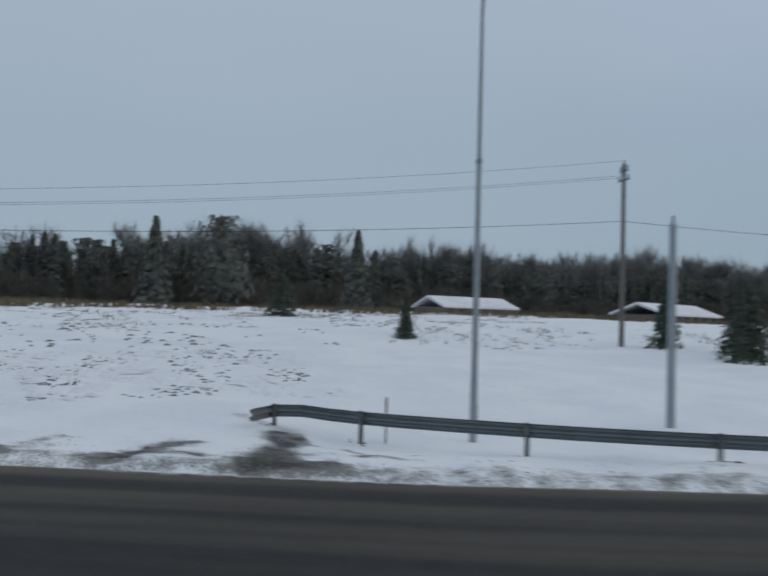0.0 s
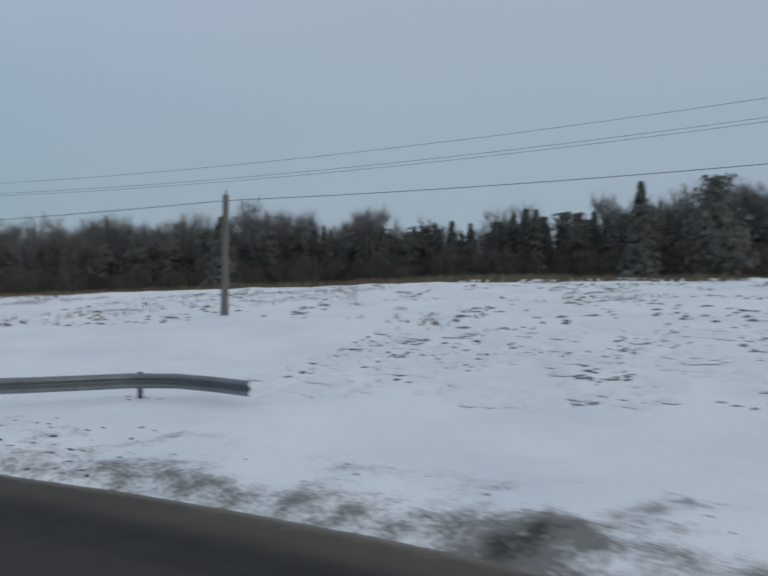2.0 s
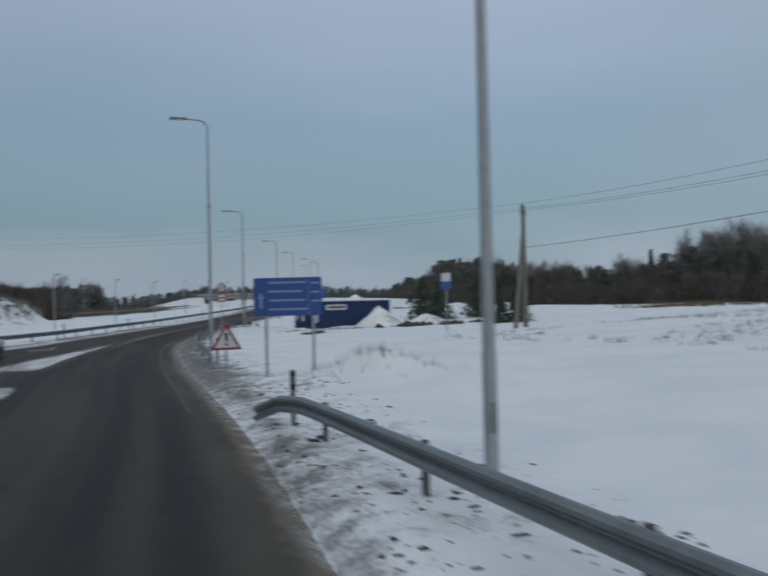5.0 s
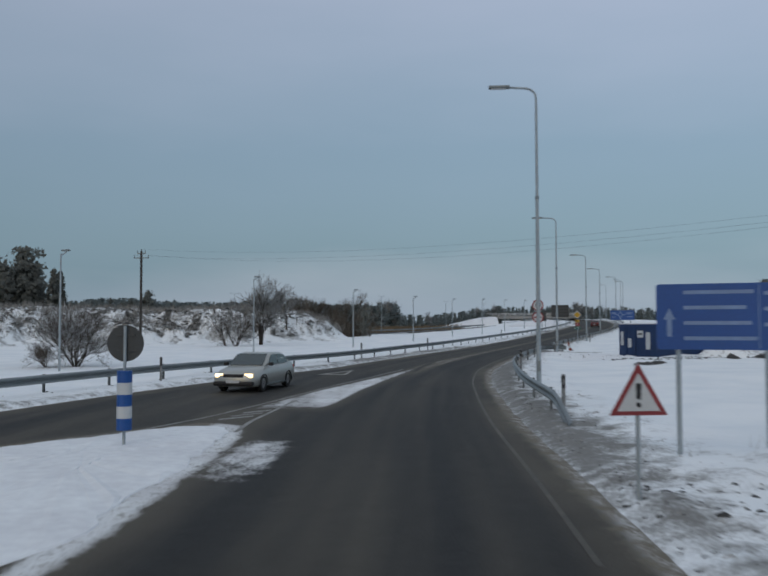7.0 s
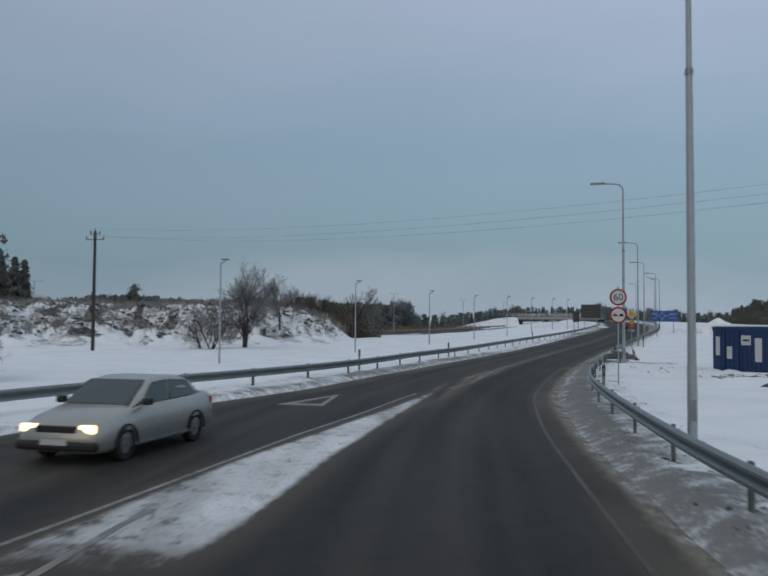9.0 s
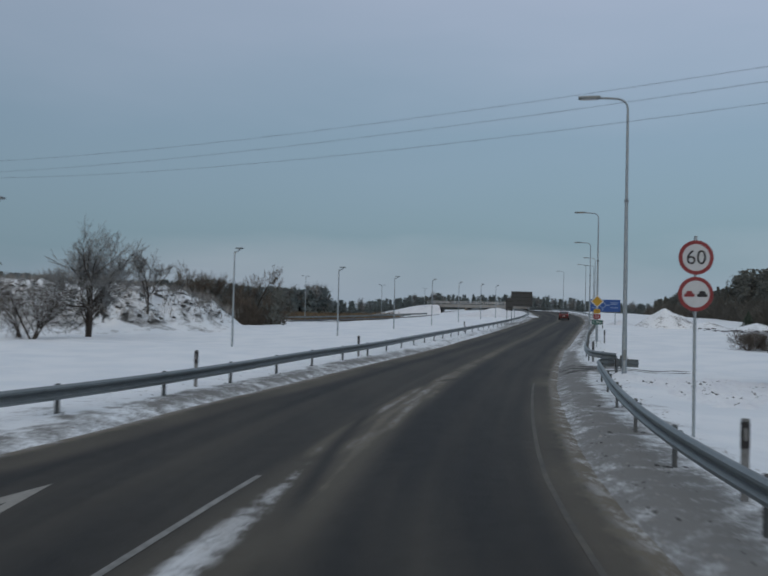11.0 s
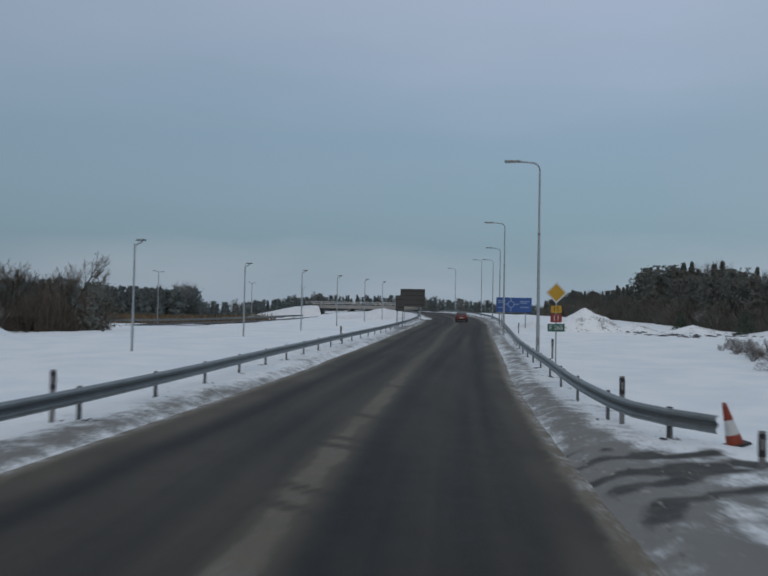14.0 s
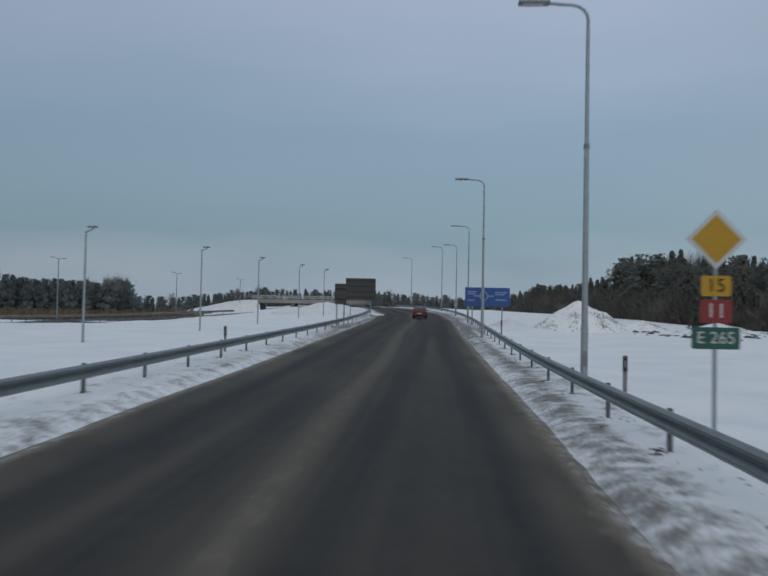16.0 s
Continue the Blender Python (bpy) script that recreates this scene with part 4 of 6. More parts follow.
board("sign_board", 43.4, 172.2, -17, 3.6, 2.6, 4.1, (-1.2, 1.2), M_GREYBACK, "large dark sign board seen from its ribbed back", ribs=4)
board("sign_board", 33.4, 141.7, -17, 0.95, 1.7, 3.15, (-0.3, 0.3), M_GREYBACK, "narrow dark sign board seen from behind on two posts", ribs=2)
sg, pl, zb = board("direction_board", 49.0, 147.4, -17, 4.2, 1.75, 3.35, (-1.4, 1.4), M_BLUE, "wide blue direction board with a white junction diagram")
bm = bmesh.new()
ring = [(0.42 * math.cos(a), 0.42 * math.sin(a)) for a in np.linspace(0, 2 * math.pi, 25)[:-1]]
for (ax, az), (cx, cz) in zip(ring, ring[1:] + ring[:1]):
    prism(bm, [(ax - 0.35, az + zb + 0.95), (cx - 0.35, cz + zb + 0.95), (cx * 0.72 - 0.35, cz * 0.72 + zb + 0.95), (ax * 0.72 - 0.35, az * 0.72 + zb + 0.95)], -0.026, -0.0205)
part("junction_diagram", bm, M_DIMWHITE, pl)
for x0, z0, x1, z1 in ((-0.42, zb + 0.12, -0.28, zb + 0.55), (-0.42, zb + 1.34, -0.28, zb + 1.65), (-1.3, zb + 0.88, -0.75, zb + 1.02), (0.05, zb + 0.88, 0.6, zb + 1.02)):
    plate("diagram_arm", [(x0, z0), (x1, z0), (x1, z1), (x0, z1)], -0.026, -0.0205, M_DIMWHITE, pl)
for x0, x1, zc in ((-1.9, -1.0, zb + 1.35), (-1.9, -1.1, zb + 1.15), (0.7, 1.85, zb + 1.3), (0.7, 1.6, zb + 1.1), (0.75, 1.8, zb + 0.6), (-1.9, -1.2, zb + 0.55)):
    plate("text_bar", [(x0, zc - 0.06), (x1, zc - 0.06), (x1, zc + 0.06), (x0, zc + 0.06)], -0.026, -0.0205, M_DIMWHITE, pl)

# stop sign board near the conifers
sg = empty("road_sign", face_pose(23.9, 32.8, -25), "small blue sign with a white square on a pole", "road sign")
zt = 4.0 - ground_at(23.9, 32.8)
sign_post(sg, zt + 0.1, 0, 0.04)
pl = plate("panel", rounded(0.6, 1.0, 0, zt - 0.45, 0.05), -0.02, 0.0, M_BLUE, sg)
plate("white_square", rounded(0.54, 0.5, 0, zt - 0.22, 0.03), -0.026, -0.0205, M_WHITE, pl)

# traffic cone
cn = empty("traffic_cone", pose(19.8, 67.4, ground_at(19.8, 67.4), 0, -16, -10), "orange and white traffic cone leaning in the snow", "traffic cone")
bm = bmesh.new()
box(bm, -0.21, 0.21, -0.21, 0.21, 0, 0.05, 0.02)
part("base", bm, M_BLACK, cn)
for k, (z0, z1) in enumerate(((0.05, 0.22), (0.22, 0.48), (0.48, 0.78))):
    bm = bmesh.new()
    rod(bm, (0, 0, z0), (0, 0, z1), 0.155 - 0.155 * z0, 0.155 - 0.155 * z1, 20)
    part("sleeve", bm, M_WHITE if k == 1 else M_ORANGE, cn, "white band" if k == 1 else "")


# ---------------------------------------------------------------- power line
def utility_pole(x, y, top, mat, label, arms, strut=None, r=0.13):
    g = ground_at(x, y)
    up = empty("utility_pole", pose(x, y, g, 0, 0, arms[0] if arms else 0), label, "utility pole", "power line poles")
    h = top - g
    bm = bmesh.new()
    rod(bm, (0, 0, -0.6), (0, 0, h), r * 1.15, r * 0.85, 12)
    part("pole", bm, mat, up)
    if strut:
        bm = bmesh.new()
        rod(bm, (strut, 0, -0.3), (0.1, 0, h * 0.86), r, r * 0.8, 10)
        part("strut", bm, mat, up)
    for za, half in (arms[1] if arms else ()):
        bm = bmesh.new()
        box(bm, -half, half, -0.05, 0.05, za - g - 0.05, za - g + 0.05, 0.01)
        part("crossarm", bm, M_STEEL, up)
        for s in (-half + 0.06, half - 0.06):
            bm = bmesh.new()
            rod(bm, (s, 0, za - g + 0.05), (s, 0, za - g + 0.30), 0.045, 0.03, 8)
            part("insulator", bm, M_GREYBACK, up)
    bm = bmesh.new()
    rod(bm, (0, 0, h), (0, 0, h + 0.22), 0.04, 0.03, 8)
    part("insulator", bm, M_GREYBACK, up)


utility_pole(25.8, -53.6, 12.1, M_WOODPOLE, "tall weathered utility pole with crossarms in snow", (0, ((11.2, 0.55), (11.7, 0.4))))
utility_pole(28.5, -8.6, 6.85, M_WOODPOLE, "short weathered wooden utility pole in a snowy field", None, r=0.16)
utility_pole(30.3, 34.4, 8.4, M_WOODPOLE, "braced wooden utility pole with crossarms", (45, ((7.9, 0.6), (8.15, 0.4))), strut=-2.6, r=0.15)
utility_pole(-20.1, 81.2, 10.0, M_DARKWOOD, "dark wooden utility pole with crossarm and insulators", (-10, ((9.3, 0.8), (9.75, 0.45))), r=0.13)
utility_pole(4.4, -42.5, 5.8, M_LAMP, "plain pale roadside pole behind the guard rail", None, r=0.11)


M_WIRE = material("bare_wire", (0.07, 0.07, 0.075), 0.6, 0.3, 0.2, 1.0)


def wire(a, b, sag, gauge=0.014, label="thin dark overhead wire hanging between poles"):
    bm = bmesh.new()
    pts = [Vector(a).lerp(Vector(b), t) - Vector((0, 0, sag * 4 * t * (1 - t))) for t in np.linspace(0, 1, 25)]
    tube(bm, pts, gauge, 5)
    me = bpy.data.meshes.new("overhead_wire")
    bm.to_mesh(me)
    bm.free()
    me.materials.append(M_WIRE)
    tagged(new("overhead_wire", me), label, "overhead wire", "overhead wires")


wire((25.8, -53.6, 12.3), (30.3, 34.4, 8.6), 2.3, 0.008)
wire((25.3, -53.6, 11.4), (30.0, 34.0, 8.2), 2.3, 0.008)
wire((26.3, -53.6, 11.4), (30.7, 34.7, 8.2), 2.3, 0.008)
wire((25.8, -53.6, 8.9), (28.5, -8.6, 6.6), 0.5)
wire((28.5, -8.6, 6.6), (30.3, 34.4, 5.7), 0.4)
wire((25.8, -53.6, 8.9), (20, -98, 9.0), 0.7)
wire((30.3, 34.4, 8.6), (-20.1, 81.2, 10.2), 1.3, 0.0045)
wire((30.0, 34.0, 8.2), (-20.8, 81.3, 9.6), 1.3, 0.0045)
wire((30.7, 34.8, 8.2), (-19.4, 81.1, 9.6), 1.55, 0.0045)


# ---------------------------------------------------------------- trees
def conifer_arrays(seed, h=1.0, r=0.24, levels=18, branches=7, tufts=4, start=0.10, size=0.055, pine=False):
    """Trunk and many small needle clumps of a tree of height h. Returns trunk and needle arrays."""
    rng = np.random.RandomState(seed)
    tv = [(0.018 * h * math.cos(k * math.pi / 3), 0.018 * h * math.sin(k * math.pi / 3), -0.03 * h) for k in range(6)] + [(0, 0, h * 0.98)]
    tf = [(k, (k + 1) % 6, 6) for k in range(6)]
    n = levels * branches * tufts
    if pine:
        # rounded boughs of different reach, gathered in the upper part
        k = rng.randint(0, 3 * levels, n)
        bt = start + (1 - start) * rng.rand(3 * levels) ** 0.8
        ba = rng.rand(3 * levels) * 6.283
        br = r * np.sin(np.clip((bt - start) / (1 - start) * 0.80 + 0.19, 0, 1) * math.pi) ** 0.7 * rng.uniform(0.45, 1.1, 3 * levels)
        c = np.stack([np.cos(ba[k]) * br[k], np.sin(ba[k]) * br[k], bt[k]], 1)
        c = c + rng.normal(0, 1, (n, 3)) * np.array([0.30, 0.30, 0.17]) * r
        inner = rng.rand(n) < 0.3
        c[inner, :2] *= rng.rand(int(inner.sum()))[:, None]
    else:
        # tiers of drooping branches, closed towards the stem
        lev = rng.randint(0, levels, n)
        t = start + (1 - start) * (lev + rng.normal(0, 0.28, n)) / levels
        t = np.clip(t, start * 0.6, 0.995)
        a = rng.rand(n) * 6.283
        uneven = 0.72 + 0.42 * np.sin(a * 2 + lev * 2.4 + seed) * 0.35 + 0.22 * rng.rand(n)
        f = rng.rand(n) ** 0.6
        ln = (r * (1 - t) ** 0.85 * uneven + 0.010) * f
        c = np.stack([np.cos(a) * ln, np.sin(a) * ln, t - 0.22 * ln * f], 1)
    c[:, 2] = np.minimum(c[:, 2], 1.0) * h
    s = (size * rng.uniform(0.5, 1.25, n) * (1.15 - 0.4 * np.clip(c[:, 2] / h, 0, 1)))[:, None]
    # each tuft lies roughly along the outside of the crown
    out = c * np.array([1, 1, 0]) / (np.linalg.norm(c[:, :2], axis=1)[:, None] + 1e-6) + np.array([0, 0, 0.35]) + rng.normal(0, 0.38, (n, 3))
    out /= np.linalg.norm(out, axis=1)[:, None]
    d1 = np.cross(out, rng.normal(0, 1, (n, 3)))
    d1 /= np.linalg.norm(d1, axis=1)[:, None] + 1e-6
    d2 = np.cross(out, d1) * s * rng.uniform(0.55, 1.0, n)[:, None]
    d1 = d1 * s
    nv = np.stack([c - d1 * 0.55 - d2 * 0.5, c + d1 * 0.75, c - d1 * 0.35 + d2 * 0.8], 1).reshape(-1, 3)
    nf = np.arange(3 * n).reshape(-1, 3)
    return (np.array(tv), np.array(tf)), (nv, nf)


def bare_arrays(seed, h=1.0, depth=5, spread=0.55, lean=0.0, trunks=1, thick=0.022, twig=0.0024, fork=3, spray=0):
    """A leafless tree of tapered three-sided limbs."""
    rng = np.random.RandomState(seed)
    V, F = [], []

    def limb(p, d, ln, r, level):
        d = d / math.sqrt(d @ d)
        q = p + d * ln
        a, b, c = d
        side = np.array([b * 0.8 - c * 0.5, c * 0.3 - a * 0.8, a * 0.5 - b * 0.3])
        side /= math.sqrt(side @ side)
        up = np.array([b * side[2] - c * side[1], c * side[0] - a * side[2], a * side[1] - b * side[0]])
        n0 = len(V)
        r1 = max(r * 0.62, twig)
        for c, rr in ((p, r), (q, r1)):
            for k in range(3):
                a = 2.094 * k
                V.append(c + (side * math.cos(a) + up * math.sin(a)) * rr)
        for k in range(3):
            a, b = n0 + k, n0 + (k + 1) % 3
            F.append((a, b, b + 3))
            F.append((a, b + 3, a + 3))
        if level <= 1:
            for _ in range(spray):
                e = d + rng.normal(0, 0.55, 3)
                e[2] += 0.15
                w, o = rng.normal(0, 1, 3) * twig * 0.9, p + d * ln * rng.rand()
                n1 = len(V)
                V.extend([o - w, o + w, o + e * ln * rng.uniform(0.6, 1.3)])
                F.append((n1, n1 + 1, n1 + 2))
        if level == 0:
            return
        n = fork + (1 if rng.rand() < 0.4 else 0)
        for k in range(n):
            f = 1.0 if k == 0 else rng.uniform(0.35, 1.0)
            nd = d * (1.0 if k == 0 else 0.75) + rng.normal(0, spread * (0.45 if k == 0 else 1.0), 3)
            nd[2] += 0.22
            limb(p + d * ln * f, nd, ln * rng.uniform(0.62, 0.86), r * (0.68 if k == 0 else 0.45), level - 1)

    for k in range(trunks):
        a = rng.rand() * 6.28
        d = np.array([math.cos(a) * (lean if trunks > 1 else lean * 0.3), math.sin(a) * (lean if trunks > 1 else lean * 0.3), 1.0])
        limb(np.array([rng.normal(0, 0.02) * (trunks > 1), rng.normal(0, 0.02) * (trunks > 1), -0.02]), d, 0.30 * rng.uniform(0.85, 1.1), thick, depth)
    V = np.array(V)
    return V * (h / V[:, 2].max()), np.array(F)


def placed(arr, x, y, z, sx, sz, turn):
    v, f = arr
    c, s = math.cos(turn), math.sin(turn)
    return np.stack([(v[:, 0] * c - v[:, 1] * s) * sx + x, (v[:, 0] * s + v[:, 1] * c) * sx + y, v[:, 2] * sz + z], 1), f


def joined(items):
    vs, fs, n = [], [], 0
    for v, f in items:
        vs.append(v)
        fs.append(f + n)
        n += len(v)
    return np.concatenate(vs), np.concatenate(fs)


def conifer_tree(x, y, h, r, seed, label, mat=None, levels=26, pine=False, start=0.06, category="conifer", size=0.05, tufts=5):
    t = empty("conifer_tree", pose(x, y, ground_at(x, y) - 0.05), label, category, "young conifers" if h < 5 else "tall conifers")
    trunk, needles = conifer_arrays(seed, 1.0, r / h, levels, 9, tufts, start, size, pine)
    part_mesh("trunk", mesh_tris("trunk", trunk[0] * h, trunk[1], M_BARK), t)
    part_mesh("crown", mesh_tris("crown", needles[0] * h, needles[1], mat or M_NEEDLE), t)


def bare_tree(x, y, h, seed, label, depth=6, mat=None, **kw):
    t = empty("bare_tree", pose(x, y, ground_at(x, y) - 0.05), label, "tree", "leafless trees")
    v, f = bare_arrays(seed, h, depth, **{**dict(thick=0.02 * 1.0, twig=0.0021), **kw})
    n = len(v) // 6
    # the thickest limbs form the trunk, the rest the crown
    size = np.linalg.norm(v.reshape(n, 6, 3)[:, 0] - v.reshape(n, 6, 3)[:, 1], axis=1)
    big = size > np.quantile(size, 0.94)
    for nm, sel, mt in (("trunk", big, M_BARK), ("crown", ~big, mat or M_TWIG)):
        vv = v.reshape(n, 6, 3)[sel].reshape(-1, 3)
        base = f[:6] - f[:6].min()
        ff = np.concatenate([base + 6 * k for k in range(int(sel.sum()))])
        part_mesh(nm, mesh_tris(nm, vv, ff, mt), t)


# young conifers in the east field
for x, y, h, r, s in ((50.5, -38.0, 3.7, 1.9, 1), (30.5, -42.5, 2.3, 0.9, 2), (17.8, -55.6, 3.5, 1.9, 3), (24.5, -55.5, 3.2, 1.2, 4), (20.5, -57.0, 3.0, 1.4, 14), (33.4, 58.0, 4.4, 2.3, 5), (35.8, 59.5, 4.0, 2.1, 27), (40.0, 60.0, 4.0, 2.3, 6), (35.6, 44.4, 3.6, 1.6, 7), (34.2, 45.0, 3.0, 1.3, 26),
                      (66, 139, 2.6, 1.5, 8), (70, 133, 3.0, 1.8, 9), (78, 130, 3.2, 1.9, 10)):
    conifer_tree(x, y, h, r, s, "young dark green conifer with drooping branches in snow", M_NEEDLE_SNOW, 24, size=0.06, tufts=6)
# tall ones that stand out of the wood
for x, y, h, r, s, pine in ((103, 31.5, 11.0, 3.6, 21, False), (112, -27, 13.5, 3.4, 22, False), (116, -37, 14.0, 4.0, 23, True), (104, -56, 12, 3.0, 24, False), (-50.5, 154, 6.4, 1.7, 15, False), (-48, 155, 6.0, 1.6, 16, True), (-45.5, 154, 7.6, 2.0, 17, False), (-43.5, 155, 6.4, 1.7, 18, True), (-41.6, 154, 7.0, 1.8, 19, False), (-38.6, 154.5, 8.8, 1.3, 20, True)):
    conifer_tree(x, y, h, r, s, "tall dark conifer at the edge of the wood", M_NEEDLE, 24, pine, 0.05, size=0.06)

# leafless trees and scrub west of the road
bare_tree(-9.2, 89.8, 8.3, 41, "leafless grey roadside tree with a round crown", 6, spread=0.5, trunks=3, lean=0.16, twig=0.0019)
bare_tree(-12.4, 86.0, 4.2, 42, "leafless shrubby sapling in snow", 5, mat=M_SNOWTWIG, trunks=3, lean=0.4)
bare_tree(-11.0, 84.0, 3.6, 43, "leafless shrub with snowy twigs", 5, mat=M_SNOWTWIG, trunks=4, lean=0.5)
bare_tree(-7.6, 103, 5.6, 44, "slender leafless young tree on the bank", 6, spread=0.4)
bare_tree(-15.2, 48.7, 4.2, 45, "bushy leafless tree with snow on its fanned branches", 6, mat=M_SNOWTWIG, trunks=7, lean=0.75, spread=0.55)
bare_tree(-16.6, 47.6, 1.8, 46, "leafless brown shrub in snow below the bank", 5, mat=M_TWIG_BROWN, trunks=5, lean=0.8)
for k, (x, y, h) in enumerate(((-9, 143, 8.5), (-6.5, 146, 7.5), (-1.0, 150, 8.8), (-13, 140, 6), (-18, 138, 5.5), (-4, 140, 4.5), (1.5, 147, 5.0), (-10, 138, 4.5), (-23, 136, 5))):
    bare_tree(x, y, h, 50 + k, "leafless brown tree in a roadside thicket", 6 if h > 7 else 5, mat=M_TWIG_BROWN, trunks=1 if h > 7 else 4, lean=0.5)
conifer_tree(2.2, 141, 4.8, 1.7, 61, "dense dark evergreen bush beside the thicket", M_NEEDLE, 20, True, 0.02)
for k in range(11):
    bare_tree(37.5 + 0.95 * k + 0.8 * math.sin(k * 2.1), 88.0 + 1.7 * k, 0.6 + 0.2 * (k * 5 % 4), 80 + k, "low snow-dusted scrub on the snowy flat", 4, mat=M_SNOWTWIG, trunks=6, lean=0.9)
bare_tree(35.4, 84.6, 1.7, 96, "dark brushwood heaped on the snow", 5, mat=M_TWIG_BROWN, trunks=9, lean=1.6)
bare_tree(36.9, 85.2, 1.3, 97, "dark brushwood heaped on the snow", 5, mat=M_SNOWTWIG, trunks=9, lean=2.0)
conifer_tree(36.4, 83.2, 1.5, 0.9, 98, "young conifer half hidden in brushwood", M_NEEDLE_SNOW, 14, size=0.08, tufts=4)

# far woods
def thicket(name, label, n, x0, x1, y0, y1, h_lo, h_hi, mat, seed):
    rng = np.random.RandomState(seed)
    items = [placed(thicket_arrays(seed + k % 5, 620), x, y, ground_at(x, y) - 0.1, rng.uniform(1.6, 2.6), rng.uniform(h_lo, h_hi), rng.rand() * 6.28)
             for k, (x, y) in enumerate(zip(rng.uniform(x0, x1, n), rng.uniform(y0, y1, n)))]
    tagged(new(name, mesh_tris(name, *joined(items), mat)), label, "thicket", kind="stuff")


rngw = np.random.RandomState(5)
FARTREE = [conifer_arrays(200 + k, 1, 0.2, 14, 6, 4, 0.04, 0.085, k % 2 == 0) for k in range(6)]
SPRUCE = [conifer_arrays(100 + k, 1, 0.19, 19, 9, 6, 0.03, 0.046) for k in range(4)]
PINE = [conifer_arrays(120 + k, 1, 0.17, 18, 9, 6, 0.16, 0.048, True) for k in range(5)]
BIRCH = [bare_arrays(140 + k, 1, 5, 0.62, 0, 1, 0.010, 0.0016, 3, 8) for k in range(4)]
BRUSH = [bare_arrays(160 + k, 1, 4, 0.5, 0.5, 3, 0.010, 0.004, 3, 3) for k in range(3)]


def thicket_arrays(seed, n=170):
    """Dense fine stems and twigs of undergrowth, one tall and wide."""
    rng = np.random.RandomState(seed)
    a, q = rng.rand(n) * 6.283, np.sqrt(rng.rand(n)) * 0.5
    top = (1 - (q / 0.62) ** 2) * rng.uniform(0.75, 1.05, n)
    o = np.stack([np.cos(a) * q, np.sin(a) * q, top * rng.rand(n) ** 1.2 * 0.85 - 0.05], 1)
    e = np.stack([np.cos(a) * 0.10 + rng.normal(0, 0.12, n), np.sin(a) * 0.10 + rng.normal(0, 0.12, n), rng.uniform(0.08, 0.30, n)], 1)
    w = rng.normal(0, 1, (n, 3)) * np.array([0.011, 0.011, 0.004])
    return np.stack([o - w, o + w, o + e], 1).reshape(-1, 3), np.arange(3 * n).reshape(-1, 3)


THICKET = [thicket_arrays(180 + k, 420) for k in range(4)]


def wood(name, label, front, depth, step, h_lo, h_hi, birch, rows, outward=1, brush=0.5, leaf=None, tall=1.3, spruce=0.72):
    """A strip of mixed wood behind a front line."""
    trunks, needles, bare, under = [], [], [], []
    pts = resample([(x, y, 0) for x, y in front], step)
    for i, p in enumerate(pts[:-1]):
        d = (pts[i + 1] - p).normalized()
        nrm = Vector((d.y, -d.x, 0)) * outward
        for row in range(rows):
            q = p + nrm * (3.0 + depth * (row + rngw.uniform(-0.4, 0.4)) / rows) + d * rngw.uniform(-0.6, 0.6) * step
            z = ground_at(q.x, q.y) - 0.1
            hh = rngw.uniform(h_lo, h_hi) * (0.88 + 0.3 * float(vnoise(p.x * 0.045 + p.y * 0.045, row * 0.37, 9)))
            turn = rngw.rand() * 6.28
            if row > 1 and rngw.rand() < birch * (0.5 + 2.8 * float(smooth(vnoise(p.x * 0.05 + p.y * 0.05, 3.3, 19), 0.3, 0.75))):
                bare.append(placed(BIRCH[rngw.randint(4)], q.x, q.y, z, hh * 1.25, hh * tall * rngw.uniform(0.95, 1.15), turn))
            else:
                tr, ne = FARTREE[rngw.randint(6)] if leaf else (SPRUCE if rngw.rand() < spruce else PINE)[rngw.randint(4)]
                w = hh * rngw.uniform(0.95, 1.4)
                trunks.append(placed(tr, q.x, q.y, z, w, hh, turn))
                needles.append(placed(ne, q.x, q.y, z, w, hh, turn))
            for _ in range((4 if row == 0 else 2) if row < 3 else 0):
                u = p + nrm * (1.5 + depth * 0.4 * (row + rngw.uniform(-0.9, 0.3)) / 3) + d * rngw.uniform(-0.7, 0.7) * step
                hu = rngw.uniform(0.45, 0.88) * h_lo
                under.append(placed(THICKET[rngw.randint(4)], u.x, u.y, ground_at(u.x, u.y) - 0.1, rngw.uniform(3.2, 5.0), hu, turn))
            if row < 3 and rngw.rand() < brush:
                b = p + nrm * rngw.uniform(-2, depth * 0.5) + d * rngw.uniform(-1, 1) * step
                hb = rngw.uniform(1.5, 4.0)
                bare.append(placed(BRUSH[rngw.randint(3)], b.x, b.y, ground_at(b.x, b.y) - 0.1, hb * 1.3, hb, turn))
    top = empty(name, Matrix(), label, "wood", kind="stuff")
    for nm, items, mt in (("trunks", trunks, M_BARK), ("needles", needles, leaf or M_NEEDLE), ("bare_crowns", bare, M_TWIG), ("undergrowth", under, M_FAR_HAZED if leaf else M_UNDER)):
        if items:
            ob = part_mesh(nm, mesh_tris(nm, *joined(items), mt), top)
            tagged(ob, kind="stuff")


